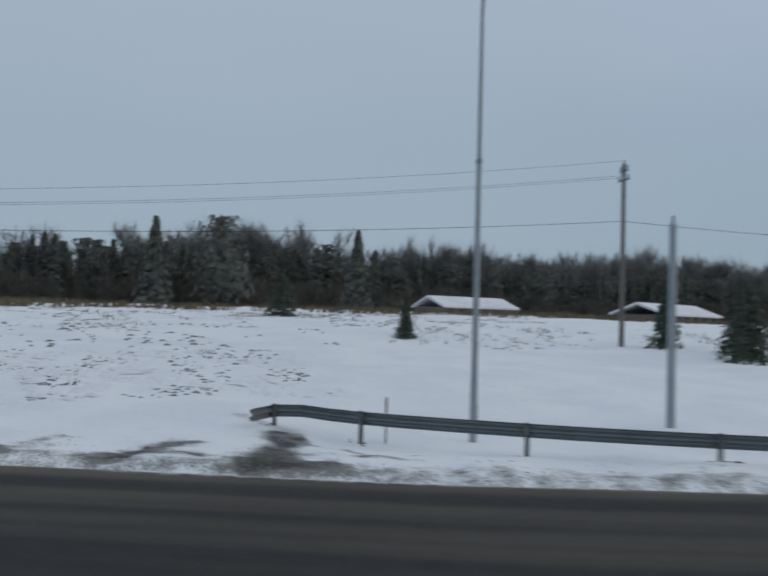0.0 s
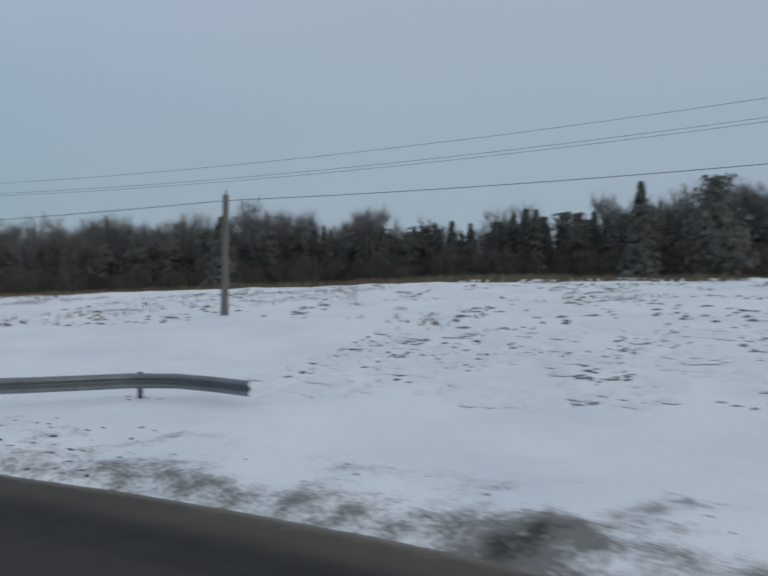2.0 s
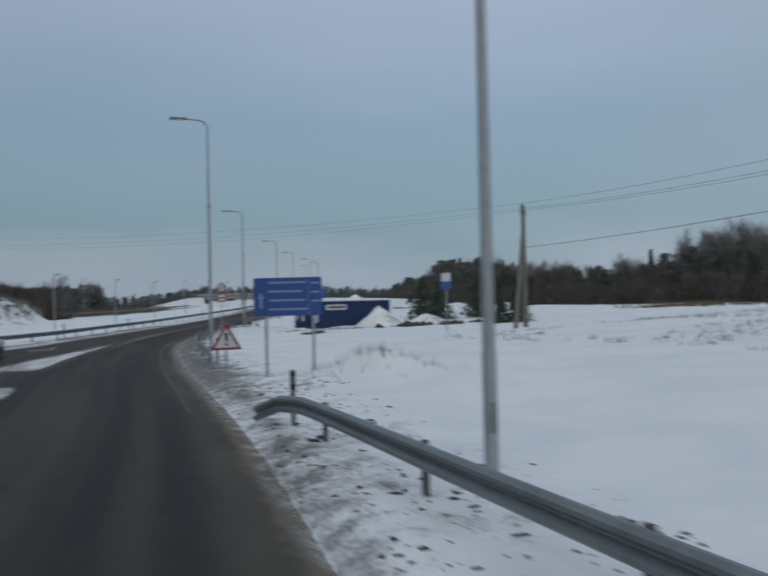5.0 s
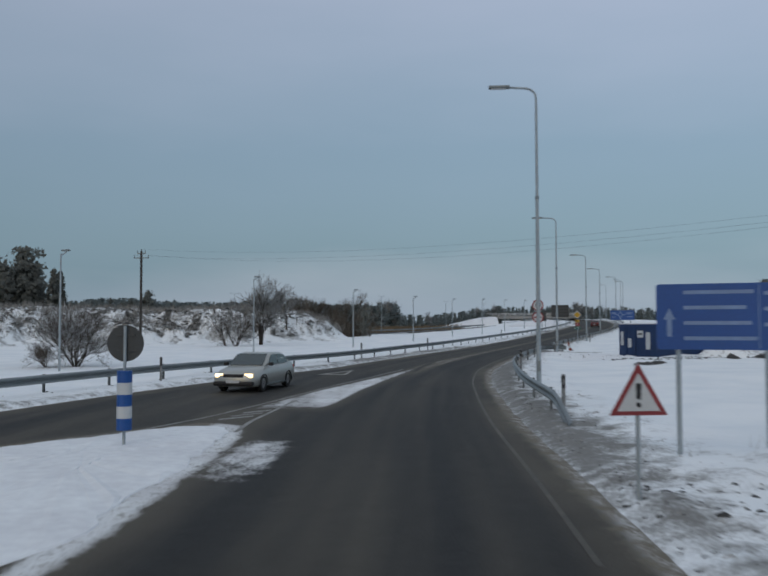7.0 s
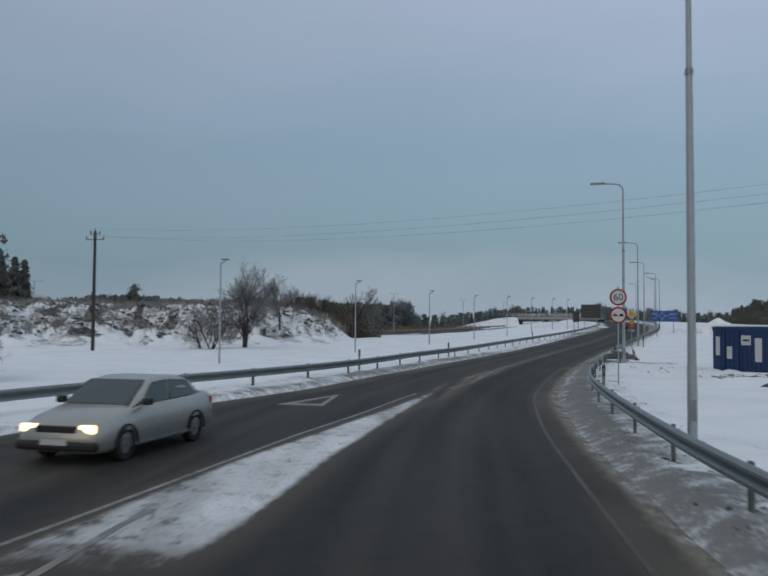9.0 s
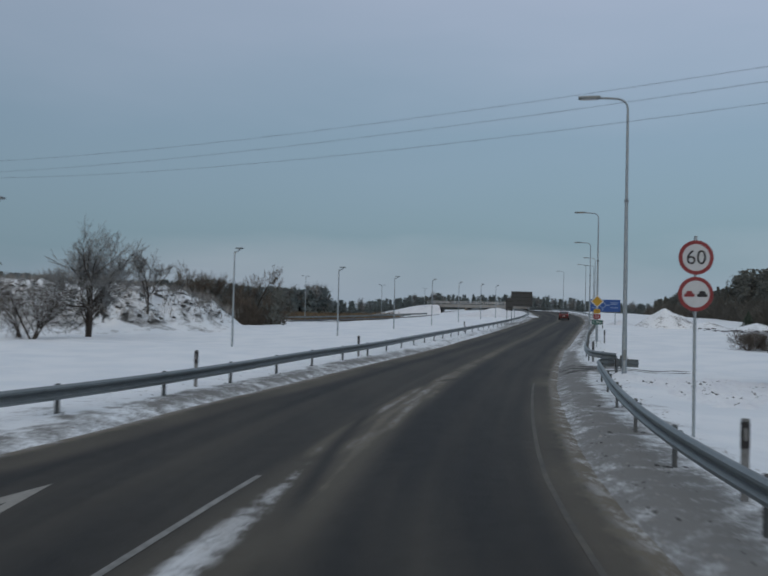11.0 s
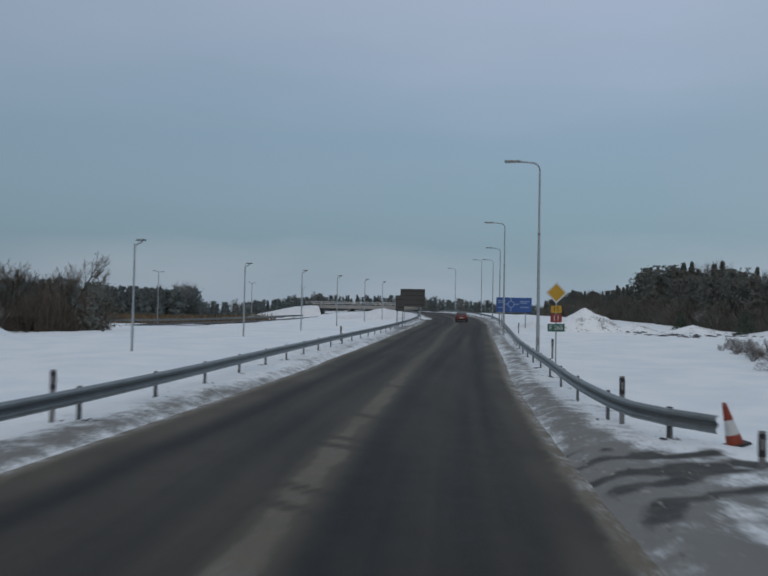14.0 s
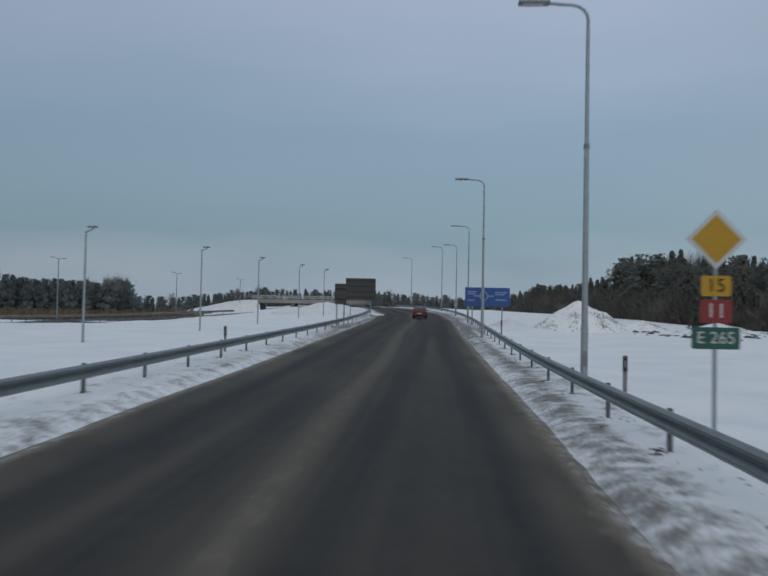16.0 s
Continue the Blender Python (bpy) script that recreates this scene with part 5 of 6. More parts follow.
wood("woods", "dark mixed wood of conifers and bare birches beyond the field", [(150, -210), (138, -130), (128, -60), (124, 0), (118, 45), (107, 80), (97, 108)], 30, 2.6, 8.6, 10.4, 0.42, 5, brush=0.4, tall=1.62)
wood("woods", "dark conifer wood with bare treetops behind snow heaps", [(97, 108), (84, 142), (86, 165), (97, 190)], 26, 2.6, 6.6, 8.2, 0.3, 5, brush=0.4, tall=1.3)
wood("woods", "dark mixed wood thinning out beyond the snow heaps", [(97, 190), (108, 225)], 24, 2.4, 9.6, 11.4, 0.3, 4, brush=0.4, tall=1.25)
wood("woods", "low dark wood along the far bend of the road", [(108, 225), (125, 290), (140, 340)], 24, 2.6, 7.4, 8.8, 0.2, 4, brush=0.3, tall=1.2)
# the two horizon woods wear the haze-paled colour
wood("woods", "distant dark pine wood along the horizon", [(10, 399), (-90, 380), (-200, 345), (-300, 280)], 40, 2.6, 11.0, 12.6, 0.04, 5, -1, 0.3, M_FAR_HAZED)
wood("woods", "low hazy wood beyond the crest of the road", [(230, 360), (150, 385), (60, 402), (10, 399)], 40, 2.6, 5.4, 6.6, 0.04, 4, -1, 0.3, M_FAR_HAZED)
wood("woods", "tall dark pines behind the earth bank", [(-52.5, 134), (-64, 127), (-90, 116), (-125, 104)], 24, 2.6, 9.0, 12.5, 0.0, 5, -1, 0.3, spruce=0.65)
wood("woods", "distant wood south of the junction", [(-60, -260), (40, -250), (150, -210)], 30, 5.0, 9, 12, 0.3, 4, 1, 0.2)


M_STEM = material("grey_dry_stems", (0.20, 0.19, 0.175), 0.9, 0, 0.4, 1.0, tint=(0.33, 0.32, 0.30), island=True)


# ---------------------------------------------------------------- stuff on the ground
def blades(name, label, n, sampler, h_lo, h_hi, mat, width=0.03, seed=1, per=4, spreadr=0.12):
    rng = np.random.RandomState(seed)
    V, F = [], []
    xs, ys = sampler(rng, n)
    zs = terrain(xs, ys)
    for x, y, z in zip(xs, ys, zs):
        for _ in range(per):
            a, h = rng.rand() * 6.28, rng.uniform(h_lo, h_hi)
            ox, oy = rng.normal(0, spreadr, 2)
            lx, ly = rng.normal(0, 0.35, 2) * h
            w = width * rng.uniform(0.6, 1.4)
            n0 = len(V)
            V += [(x + ox - w * math.cos(a), y + oy - w * math.sin(a), z - 0.03), (x + ox + w * math.cos(a), y + oy + w * math.sin(a), z - 0.03), (x + ox + lx, y + oy + ly, z + h)]
            F.append((n0, n0 + 1, n0 + 2))
    tagged(new(name, mesh_tris(name, V, F, mat)), label, "grass", kind="stuff")


def bank_sampler(rng, n):
    xs, ys = rng.uniform(-54, -1, n * 5), rng.uniform(78, 116, n * 5)
    keep = terrain(xs, ys) > 1.1 + 0.8 * rng.rand(n * 5)
    return xs[keep][:n], ys[keep][:n]


def field_sampler(x0, x1, y0, y1, seed, sx, sy, cut):
    def f(rng, n):
        xs, ys = rng.uniform(x0, x1, n * 8), rng.uniform(y0, y1, n * 8)
        keep = fbm(xs * sx, ys * sy, seed) > cut
        d, side = outside(xs, ys)
        keep &= d > 3.2
        return xs[keep][:n], ys[keep][:n]
    return f


thicket("thicket", "dense brown roadside thicket of bare stems", 34, -13, 2, 140, 150, 3.2, 6.0, M_TWIG_BROWN, 301)
thicket("thicket", "low bare thicket behind the earth bank", 40, -60, -28, 120, 128, 3.2, 5.0, M_TWIG_BROWN, 311)
blades("withered_grass", "withered grass tufts poking through the snowy field", 1700, field_sampler(22, 75, -62, 30, 41, 0.10, 0.16, 0.53), 0.06, 0.24, M_GRASS, 0.03, 2, 5, 0.25)
blades("withered_grass", "withered tall grass at the edge of the wood", 2600, field_sampler(70, 128, -130, 80, 43, 0.05, 0.05, 0.42), 0.3, 0.9, M_GRASS, 0.12, 3, 5, 0.6)
blades("withered_grass", "pale dry grass along the field edge", 1500, field_sampler(58, 110, -60, 80, 47, 0.06, 0.04, 0.55), 0.15, 0.45, M_REED, 0.08, 6, 5, 0.5)
blades("reeds", "brown dry reeds on wet ground before the wood", 6000, lambda rng, n: (rng.uniform(-190, 30, n), rng.uniform(226, 335, n)), 1.0, 2.2, M_REED, 0.25, 4, 4, 0.8)
blades("withered_grass", "dry stems sticking out of the earth bank", 5200, bank_sampler, 0.2, 0.9, M_STEM, 0.03, 5, 5, 0.35)
blades("withered_grass", "dry stems on a low mound beside the sign", 60, lambda rng, n: (rng.normal(11.0, 0.9, n), rng.normal(10.4, 1.0, n)), 0.1, 0.35, M_STEM, 0.012, 8, 4, 0.12)


def clods(name, label, n, sampler, lo, hi, mat, seed, flat=0.45):
    """Irregular lumps, half sunk."""
    rng = np.random.RandomState(seed)
    xs, ys = sampler(rng, n)
    zs = terrain(xs, ys)
    base = np.array([(1, 0, 0), (0.3, 0.95, 0), (-0.8, 0.6, 0), (-0.8, -0.6, 0), (0.3, -0.95, 0), (0.25, 0.1, 1), (-0.3, -0.15, 0.8)])
    tri = np.array([(0, 1, 5), (1, 2, 5), (2, 6, 5), (2, 3, 6), (3, 4, 6), (4, 5, 6), (4, 0, 5)])
    items = []
    for x, y, z in zip(xs, ys, zs):
        s = rng.uniform(lo, hi)
        v = base * s * rng.uniform(0.7, 1.3, (7, 3))
        v[:, 2] *= flat
        v[:, 0] *= rng.uniform(1, 2.0)
        items.append(placed((v, tri), x, y, z - 0.015, 1, 1, rng.rand() * 6.28))
    tagged(new(name, mesh_tris(name, *joined(items), mat)), label, "rubble", kind="stuff")


def verge_sampler(lo, hi, y0, y1, sides):
    def f(rng, n):
        ys = rng.uniform(y0, y1, n)
        off = lo + (hi - lo) * rng.rand(n) ** 1.3
        s = rng.rand(n) < sides
        return np.where(s, x_right(ys) + off, x_left(ys) - off), ys
    return f


M_FIELDCLOD = material("grey_field_clods", (0.11, 0.115, 0.11), 0.95, 0, 0.4, 3.0, tint=(0.20, 0.205, 0.20), island=True)
M_CLEANSNOW = material("clean_snow_lumps", SNOW_A, 0.8, 0, 0.1, 0.5, tint=(0.74, 0.76, 0.80))
clods("snow_lumps", "dirty lumps of ploughed snow along the verge", 3000, verge_sampler(0.1, 2.8, 2, 110, 0.7), 0.012, 0.042, M_DIRTYSNOW, 11, 0.6)
clods("snow_lumps", "small dirty lumps of snow at the junction verge", 700, verge_sampler(0.1, 2.4, -44, 2, 0.8), 0.012, 0.045, M_DIRTYSNOW, 25, 0.5)
clods("earth_clods", "dark frozen clods scattered in the verge snow", 1200, verge_sampler(0.1, 3.0, -44, 110, 0.75), 0.01, 0.036, M_CLOD, 12, 0.5)
clods("earth_clods", "brown clods thrown on the verge beside the curve", 700, verge_sampler(0.2, 2.2, 8, 48, 1.0), 0.012, 0.04, M_CLOD, 24, 0.5)
clods("earth_clods", "rough tussocky earth breaking through snow", 450, lambda rng, n: (rng.uniform(16.8, 21.4, n), rng.uniform(53.5, 61.5, n)), 0.02, 0.09, M_CLOD, 33, 0.6)
clods("snow_lumps", "rough lumps of snow among tussocks", 500, lambda rng, n: (rng.uniform(16.6, 21.4, n), rng.uniform(53, 62, n)), 0.06, 0.26, M_CLEANSNOW, 34, 0.5)
clods("earth_clods", "dark crumbs of earth in the churned junction verge", 750, verge_sampler(0.3, 3.8, -20, 10, 1.0), 0.02, 0.065, M_CLOD, 35, 0.5)
feet = np.array([p for p in POST_FEET if -45 < p[1] < 125 and p[0] < 45])
clods("earth_clods", "dark earth thrown up round guard rail posts", len(feet) * 9, lambda rng, n: tuple((np.repeat(feet, 9, 0) + rng.normal(0, 0.17, (n, 2))).T), 0.02, 0.085, M_CLOD, 18, 0.4)
clods("earth_clods", "dark furrows of earth showing through ploughed snow", 1000, field_sampler(10.2, 24, -34.5, -18, 45, 0.4, 0.8, 0.55), 0.03, 0.12, M_FIELDCLOD, 13, 0.5)
clods("earth_clods", "small dark clods and stubble in a snowy field", 900, field_sampler(24, 62, -52, 4, 48, 0.2, 0.5, 0.57), 0.05, 0.18, M_FIELDCLOD, 23, 0.5)
clods("snow_lumps", "rough lumps of snow over ploughed ground", 1500, field_sampler(10.0, 23, -35, -18, 46, 0.3, 0.5, 0.45), 0.06, 0.26, M_CLEANSNOW, 14, 0.4)
clods("earth_clods", "earth and rubble showing on the snowy bank", 3200, bank_sampler, 0.05, 0.24, M_FIELDCLOD, 15, 0.6)
clods("earth_clods", "dark broken earth on the face of the bank", 1500, bank_sampler, 0.08, 0.30, M_CLOD, 36, 0.7)
clods("earth_clods", "earth lumps on snow beside the containers", 420, lambda rng, n: (18.5 + 9 * rng.rand(n), 51 + 3 * rng.rand(n) ** 0.6), 0.03, 0.13, M_CLOD, 16, 0.4)


def heap(x, y, r, h, seed, label, mat=None):
    """A heap of snow with a rough surface and slumped foot."""
    n, m = 26, 48
    verts, faces = [], []
    g = ground_at(x, y)
    for i in range(n + 1):
        t = i / n
        for k in range(m):
            a = 2 * math.pi * k / m
            rr = r * t * (0.85 + 0.35 * float(vnoise(math.cos(a) * 1.6 + seed, math.sin(a) * 1.6, seed)))
            px, py = x + rr * math.cos(a), y + rr * math.sin(a)
            hz = h * (1 - t) ** 1.05 + 0.32 * h * (float(fbm(px * 0.9, py * 0.9, seed)) - 0.5) * (0.25 + t) * (1 - t) * 2.2
            verts.append((px - x, py - y, hz - 0.12 * t - (0.3 if i == n else 0)))
    for i in range(n):
        for k in range(m):
            a, b = i * m + k, i * m + (k + 1) % m
            faces.append((a, b, b + m, a + m))
    me = mesh_of("snow_mound", verts, faces, mat or M_SNOWHEAP, True)
    ob = new("snow_mound", me)
    ob.matrix_basis = Matrix.Translation((x, y, g))
    return tagged(ob, label, "snow heap", "snow heaps")


heap(55.5, 141.8, 4.7, 2.6, 3, "pointed heap of snow with earthy patches beside the road", M_PILE)
clods("earth_clods", "dark debris heaped in snow beside the containers", 120, lambda rng, n: (rng.normal(31.0, 1.6, n), rng.normal(51.6, 0.7, n)), 0.12, 0.5, M_CLOD, 21, 0.8)
clods("earth_clods", "dark earth showing on heaps of snow", 260, lambda rng, n: (rng.uniform(56.5, 84, n), 143 - 0.62 * (rng.uniform(0, 26, n)) - rng.uniform(0, 3, n)), 0.08, 0.35, M_CLOD, 19, 0.5)
heap(60.5, 139.5, 3.2, 1.0, 4, "low slumped heap of snow and earth", M_PILE)
heap(65.5, 136.0, 4.5, 0.95, 5, "long low heap of snow and earth", M_PILE)
heap(72.5, 131.0, 5.5, 0.8, 6, "low bank of snow before the wood")
heap(80.0, 126.0, 6.0, 0.8, 7, "low bank of snow before the wood")
heap(51.8, 148.5, 2.6, 0.9, 8, "small heap of snow behind the guard rail")
heap(27.6, 54.4, 2.4, 1.9, 9, "heap of snow with dark debris against a blue site container", M_PILE)
heap(31.5, 53.0, 2.6, 1.0, 10, "low heap of snow and dark debris", M_PILE)
heap(42.5, 186.0, 8.0, 1.5, 12, "mound of snow beside the rising road")
clods("earth_clods", "dark flat debris lying in snow before the container", 14, lambda rng, n: (rng.normal(19.6, 0.45, n), rng.normal(46.8, 0.18, n)), 0.15, 0.4, M_CLOD, 22, 0.45)


# ---------------------------------------------------------------- site container
def container(x, y, turn, length, width, height):
    c = empty("site_container", pose(x, y, ground_at(x, y) - 0.34, 0, 0, turn), "blue steel site-office container with white signs in snow", "container")
    bm = bmesh.new()
    box(bm, 0, length, 0, width, 0.06, height, 0.02)
    part("body", bm, M_CONT, c)
    ribs = [(0.12 + k * 0.28, 0.25 + k * 0.28, -0.022, 0.0) for k in range(int((length - 0.2) / 0.28))] + [(-0.022, 0.0, 0.12 + k * 0.28, 0.25 + k * 0.28) for k in range(int((width - 0.2) / 0.28))]
    for x0, x1, y0, y1 in ribs:
        bm = bmesh.new()
        box(bm, x0, x1, y0, y1, 0.2, height - 0.16)
        part("rib", bm, M_CONT, c)
    for (x0, x1, y0, y1, z0, z1) in ((-0.03, length + 0.03, -0.03, 0.02, height - 0.14, height + 0.02), (-0.03, length + 0.03, -0.03, 0.02, 0, 0.16), (-0.03, 0.03, -0.03, width + 0.03, height - 0.14, height + 0.02),
                                     (-0.03, 0.03, -0.03, width + 0.03, 0, 0.16), (-0.04, 0.06, -0.04, 0.06, 0.0, height + 0.02)):
        bm = bmesh.new()
        box(bm, x0, x1, y0, y1, z0, z1, 0.008)
        part("frame_rail", bm, M_CONT, c)
    bm = bmesh.new()
    box(bm, 0.0, length, 0.0, width, height + 0.021, height + 0.13, 0.05)
    part("roof_snow", bm, M_SNOWHEAP, c, "snow lying on the roof")
    bm = bmesh.new()
    box(bm, 0.30, 2.7, -0.045, -0.03, height - 0.72, height - 0.24)
    pl = part("name_board", bm, M_WHITE, c, "white sign board")
    bm = bmesh.new()
    box(bm, 0.62, 2.5, -0.052, -0.046, height - 0.53, height - 0.40)
    part("text_bar", bm, M_BLACK, pl)
    for y0, y1, z0, z1, mt, nm in ((3.28, 3.55, 1.10, 2.10, M_WHITE, "window"), (2.45, 2.80, 0.95, 1.60, M_WHITE, "window"), (1.24, 1.85, 1.68, 2.18, M_WHITE, "notice"), (0.55, 0.98, 0.85, 2.05, M_WHITE, "window")):
        bm = bmesh.new()
        box(bm, -0.05, -0.03, y0, y1, z0, z1, 0.004)
        ob = part(nm, bm, mt, c)
        if nm == "notice":
            bm = bmesh.new()
            box(bm, -0.056, -0.0505, y0 + 0.1, y1 - 0.1, z0 + 0.2, z1 - 0.2)
            part("text_bar", bm, M_BLACK, ob)
    for y0 in (2.0, 2.95):
        bm = bmesh.new()
        box(bm, -0.06, -0.024, y0, y0 + 0.05, 0.16, height - 0.15, 0.004)
        part("door_frame", bm, M_CONT, c)
    return c


container(22.75, 55.0, 24, 8.1, 3.8, 2.6)

# splitter island
isl = ISLAND
bm = bmesh.new()
cx, cy = sum(p[0] for p in isl) / len(isl), sum(p[1] for p in isl) / len(isl)
line = [p + Vector((0.35 * float(vnoise(p.x * 1.7, p.y * 1.7, 81)) - 0.17, 0.5 * float(vnoise(p.x * 1.3, p.y * 1.3, 82)) - 0.25, 0)) for p in resample(rounded_line([(x, y, 0) for x, y in isl + isl[:1]], 2), 0.4)[:-1]]
rings = []
for f, z in ((1.0, -0.03), (0.975, 0.03), (0.93, 0.05), (0.8, 0.07), (0.55, 0.09), (0.25, 0.10)):
    rings.append([bm.verts.new((cx + (p.x - cx) * f, cy + (p.y - cy) * f, z + 0.05 * (float(vnoise(p.x * 1.1, p.y * 1.1, k)) - 0.5) * (f < 0.96))) for k, p in enumerate(line)])
for u, v in zip(rings, rings[1:]):
    for k in range(len(u)):
        bm.faces.new((u[k], u[(k + 1) % len(u)], v[(k + 1) % len(u)], v[k]))
bm.faces.new(rings[-1])
isl_ob = part("traffic_island", bm, M_SNOWHEAP)
tagged(isl_ob, "kerbed traffic island covered in snow", "traffic island", kind="structure")


# ---------------------------------------------------------------- road paint
def stripe(name, fx, y0, y1, half, label, lift=0.0165, step=0.8, mat=None):
    ys = np.arange(y0, y1 + 1e-6, step)
    verts, faces = [], []
    for y in ys:
        x = float(fx(y))
        z = float(road_z(y)) + lift
        verts += [(x - half, y, z), (x + half, y, z)]
    for i in range(len(ys) - 1):
        faces.append((2 * i, 2 * i + 1, 2 * i + 3, 2 * i + 2))
    tagged(new(name, mesh_of(name, verts, faces, mat or M_PAINT)), label, "road marking", kind="structure")


stripe("edge_line", lambda y: x_right(y) - 0.62, 6, 60, 0.04, "worn white edge line on asphalt")
stripe("median_line", lambda y: np.interp(y, [8, 15.7, 17.3, 20.2, 24.1, 32.2, 36.8, 39.6, 42.3, 45, 48.4], [-9, -4.1, -2.75, -1.65, -0.6, 1.4, 2.75, 3.46, 4.17, 4.92, 5.85]), 15, 44.5, 0.05, "worn white line beside the snowy median", mat=M_LINE)
stripe("median_line", lambda y: np.interp(y, [16.5, 19, 20.8, 24, 30], [-0.45, -0.4, -0.2, 0.15, 1.2]), 16.8, 25, 0.06, "worn white line at the tip of the median", mat=M_LINE)


def quad_paint(pts, label, mat=None):
    vs = [(x, y, float(road_z(y)) + 0.0165) for x, y in pts]
    tagged(new("road_marking", mesh_of("road_marking", vs, [tuple(range(len(vs)))], mat or M_PAINT_CLEAR)), label, "road marking", "painted markings", kind="structure")


for k in range(3):
    quad_paint([(-1.3 + 0.2 * k, 19.3 + 0.8 * k), (-0.5 + 0.15 * k, 20.1 + 0.8 * k), (-0.5 + 0.15 * k, 20.4 + 0.8 * k), (-1.3 + 0.2 * k, 19.6 + 0.8 * k)], "worn white hatching stripe on asphalt", M_LINE)
outer = [(1.85, 43.2), (0.05, 39.3), (1.55, 38.9)]
inner = [(1.62, 42.1), (0.62, 39.75), (1.42, 39.55)]
for k in range(3):
    quad_paint([outer[k], outer[(k + 1) % 3], inner[(k + 1) % 3], inner[k]], "white painted triangle outline on asphalt")


# ---------------------------------------------------------------- vehicles
def loft(stations, name, mat, parent, label="", caps=True):
    """Skin over cross-sections, each a list of points."""
    bm = bmesh.new()
    rows = [[bm.verts.new(p) for p in s] for s in stations]
    n = len(rows[0])
    for u, v in zip(rows, rows[1:]):
        for k in range(n):
            bm.faces.new((u[k], u[(k + 1) % n], v[(k + 1) % n], v[k]))
    if caps:
        bm.faces.new(rows[0][::-1])
        bm.faces.new(rows[-1])
    bmesh.ops.recalc_face_normals(bm, faces=bm.faces)
    ob = part(name, bm, mat, parent, label)
    ob.data.shade_smooth()
    return ob


def section(x, half_lo, half_mid, half_hi, z_lo, z_mid, z_hi):
    right = [(half_lo * 0.92, z_lo), (half_lo, z_lo + 0.08), (half_mid, z_mid), (half_hi, z_hi - 0.05), (half_hi * 0.88, z_hi)]
    return [(x, y, z) for y, z in right] + [(x, -y, z) for y, z in right[::-1]]


def wheel(parent, x, y, r=0.31, w=0.19):
    side = 1 if y > 0 else -1
    bm = bmesh.new()
    prof = [(r * 0.62, -w / 2), (r * 0.93, -w / 2), (r, -w / 2 + 0.03), (r, w / 2 - 0.03), (r * 0.93, w / 2), (r * 0.62, w / 2)]
    rings = [[bm.verts.new((x + a * math.cos(t), y + b, r + a * math.sin(t))) for a, b in prof] for t in np.linspace(0, 2 * math.pi, 25)[:-1]]
    for u, v in zip(rings, rings[1:] + rings[:1]):
        for k in range(len(prof) - 1):
            bm.faces.new((u[k], u[k + 1], v[k + 1], v[k]))
    bmesh.ops.recalc_face_normals(bm, faces=bm.faces)
    wh = part("wheel", bm, M_RUBBER, parent, "black tyre")
    bm = bmesh.new()
    rod(bm, (x, y + side * (w / 2 - 0.05), r), (x, y + side * (w / 2 - 0.015), r), r * 0.63, r * 0.60, 20)
    part("rim", bm, M_RIM, wh)
    bm = bmesh.new()
    rod(bm, (x, y + side * (w / 2 - 0.015), r), (x, y + side * (w / 2 + 0.005), r), r * 0.16, r * 0.13, 12)
    part("hub_cap", bm, M_RIM, wh)
    return wh


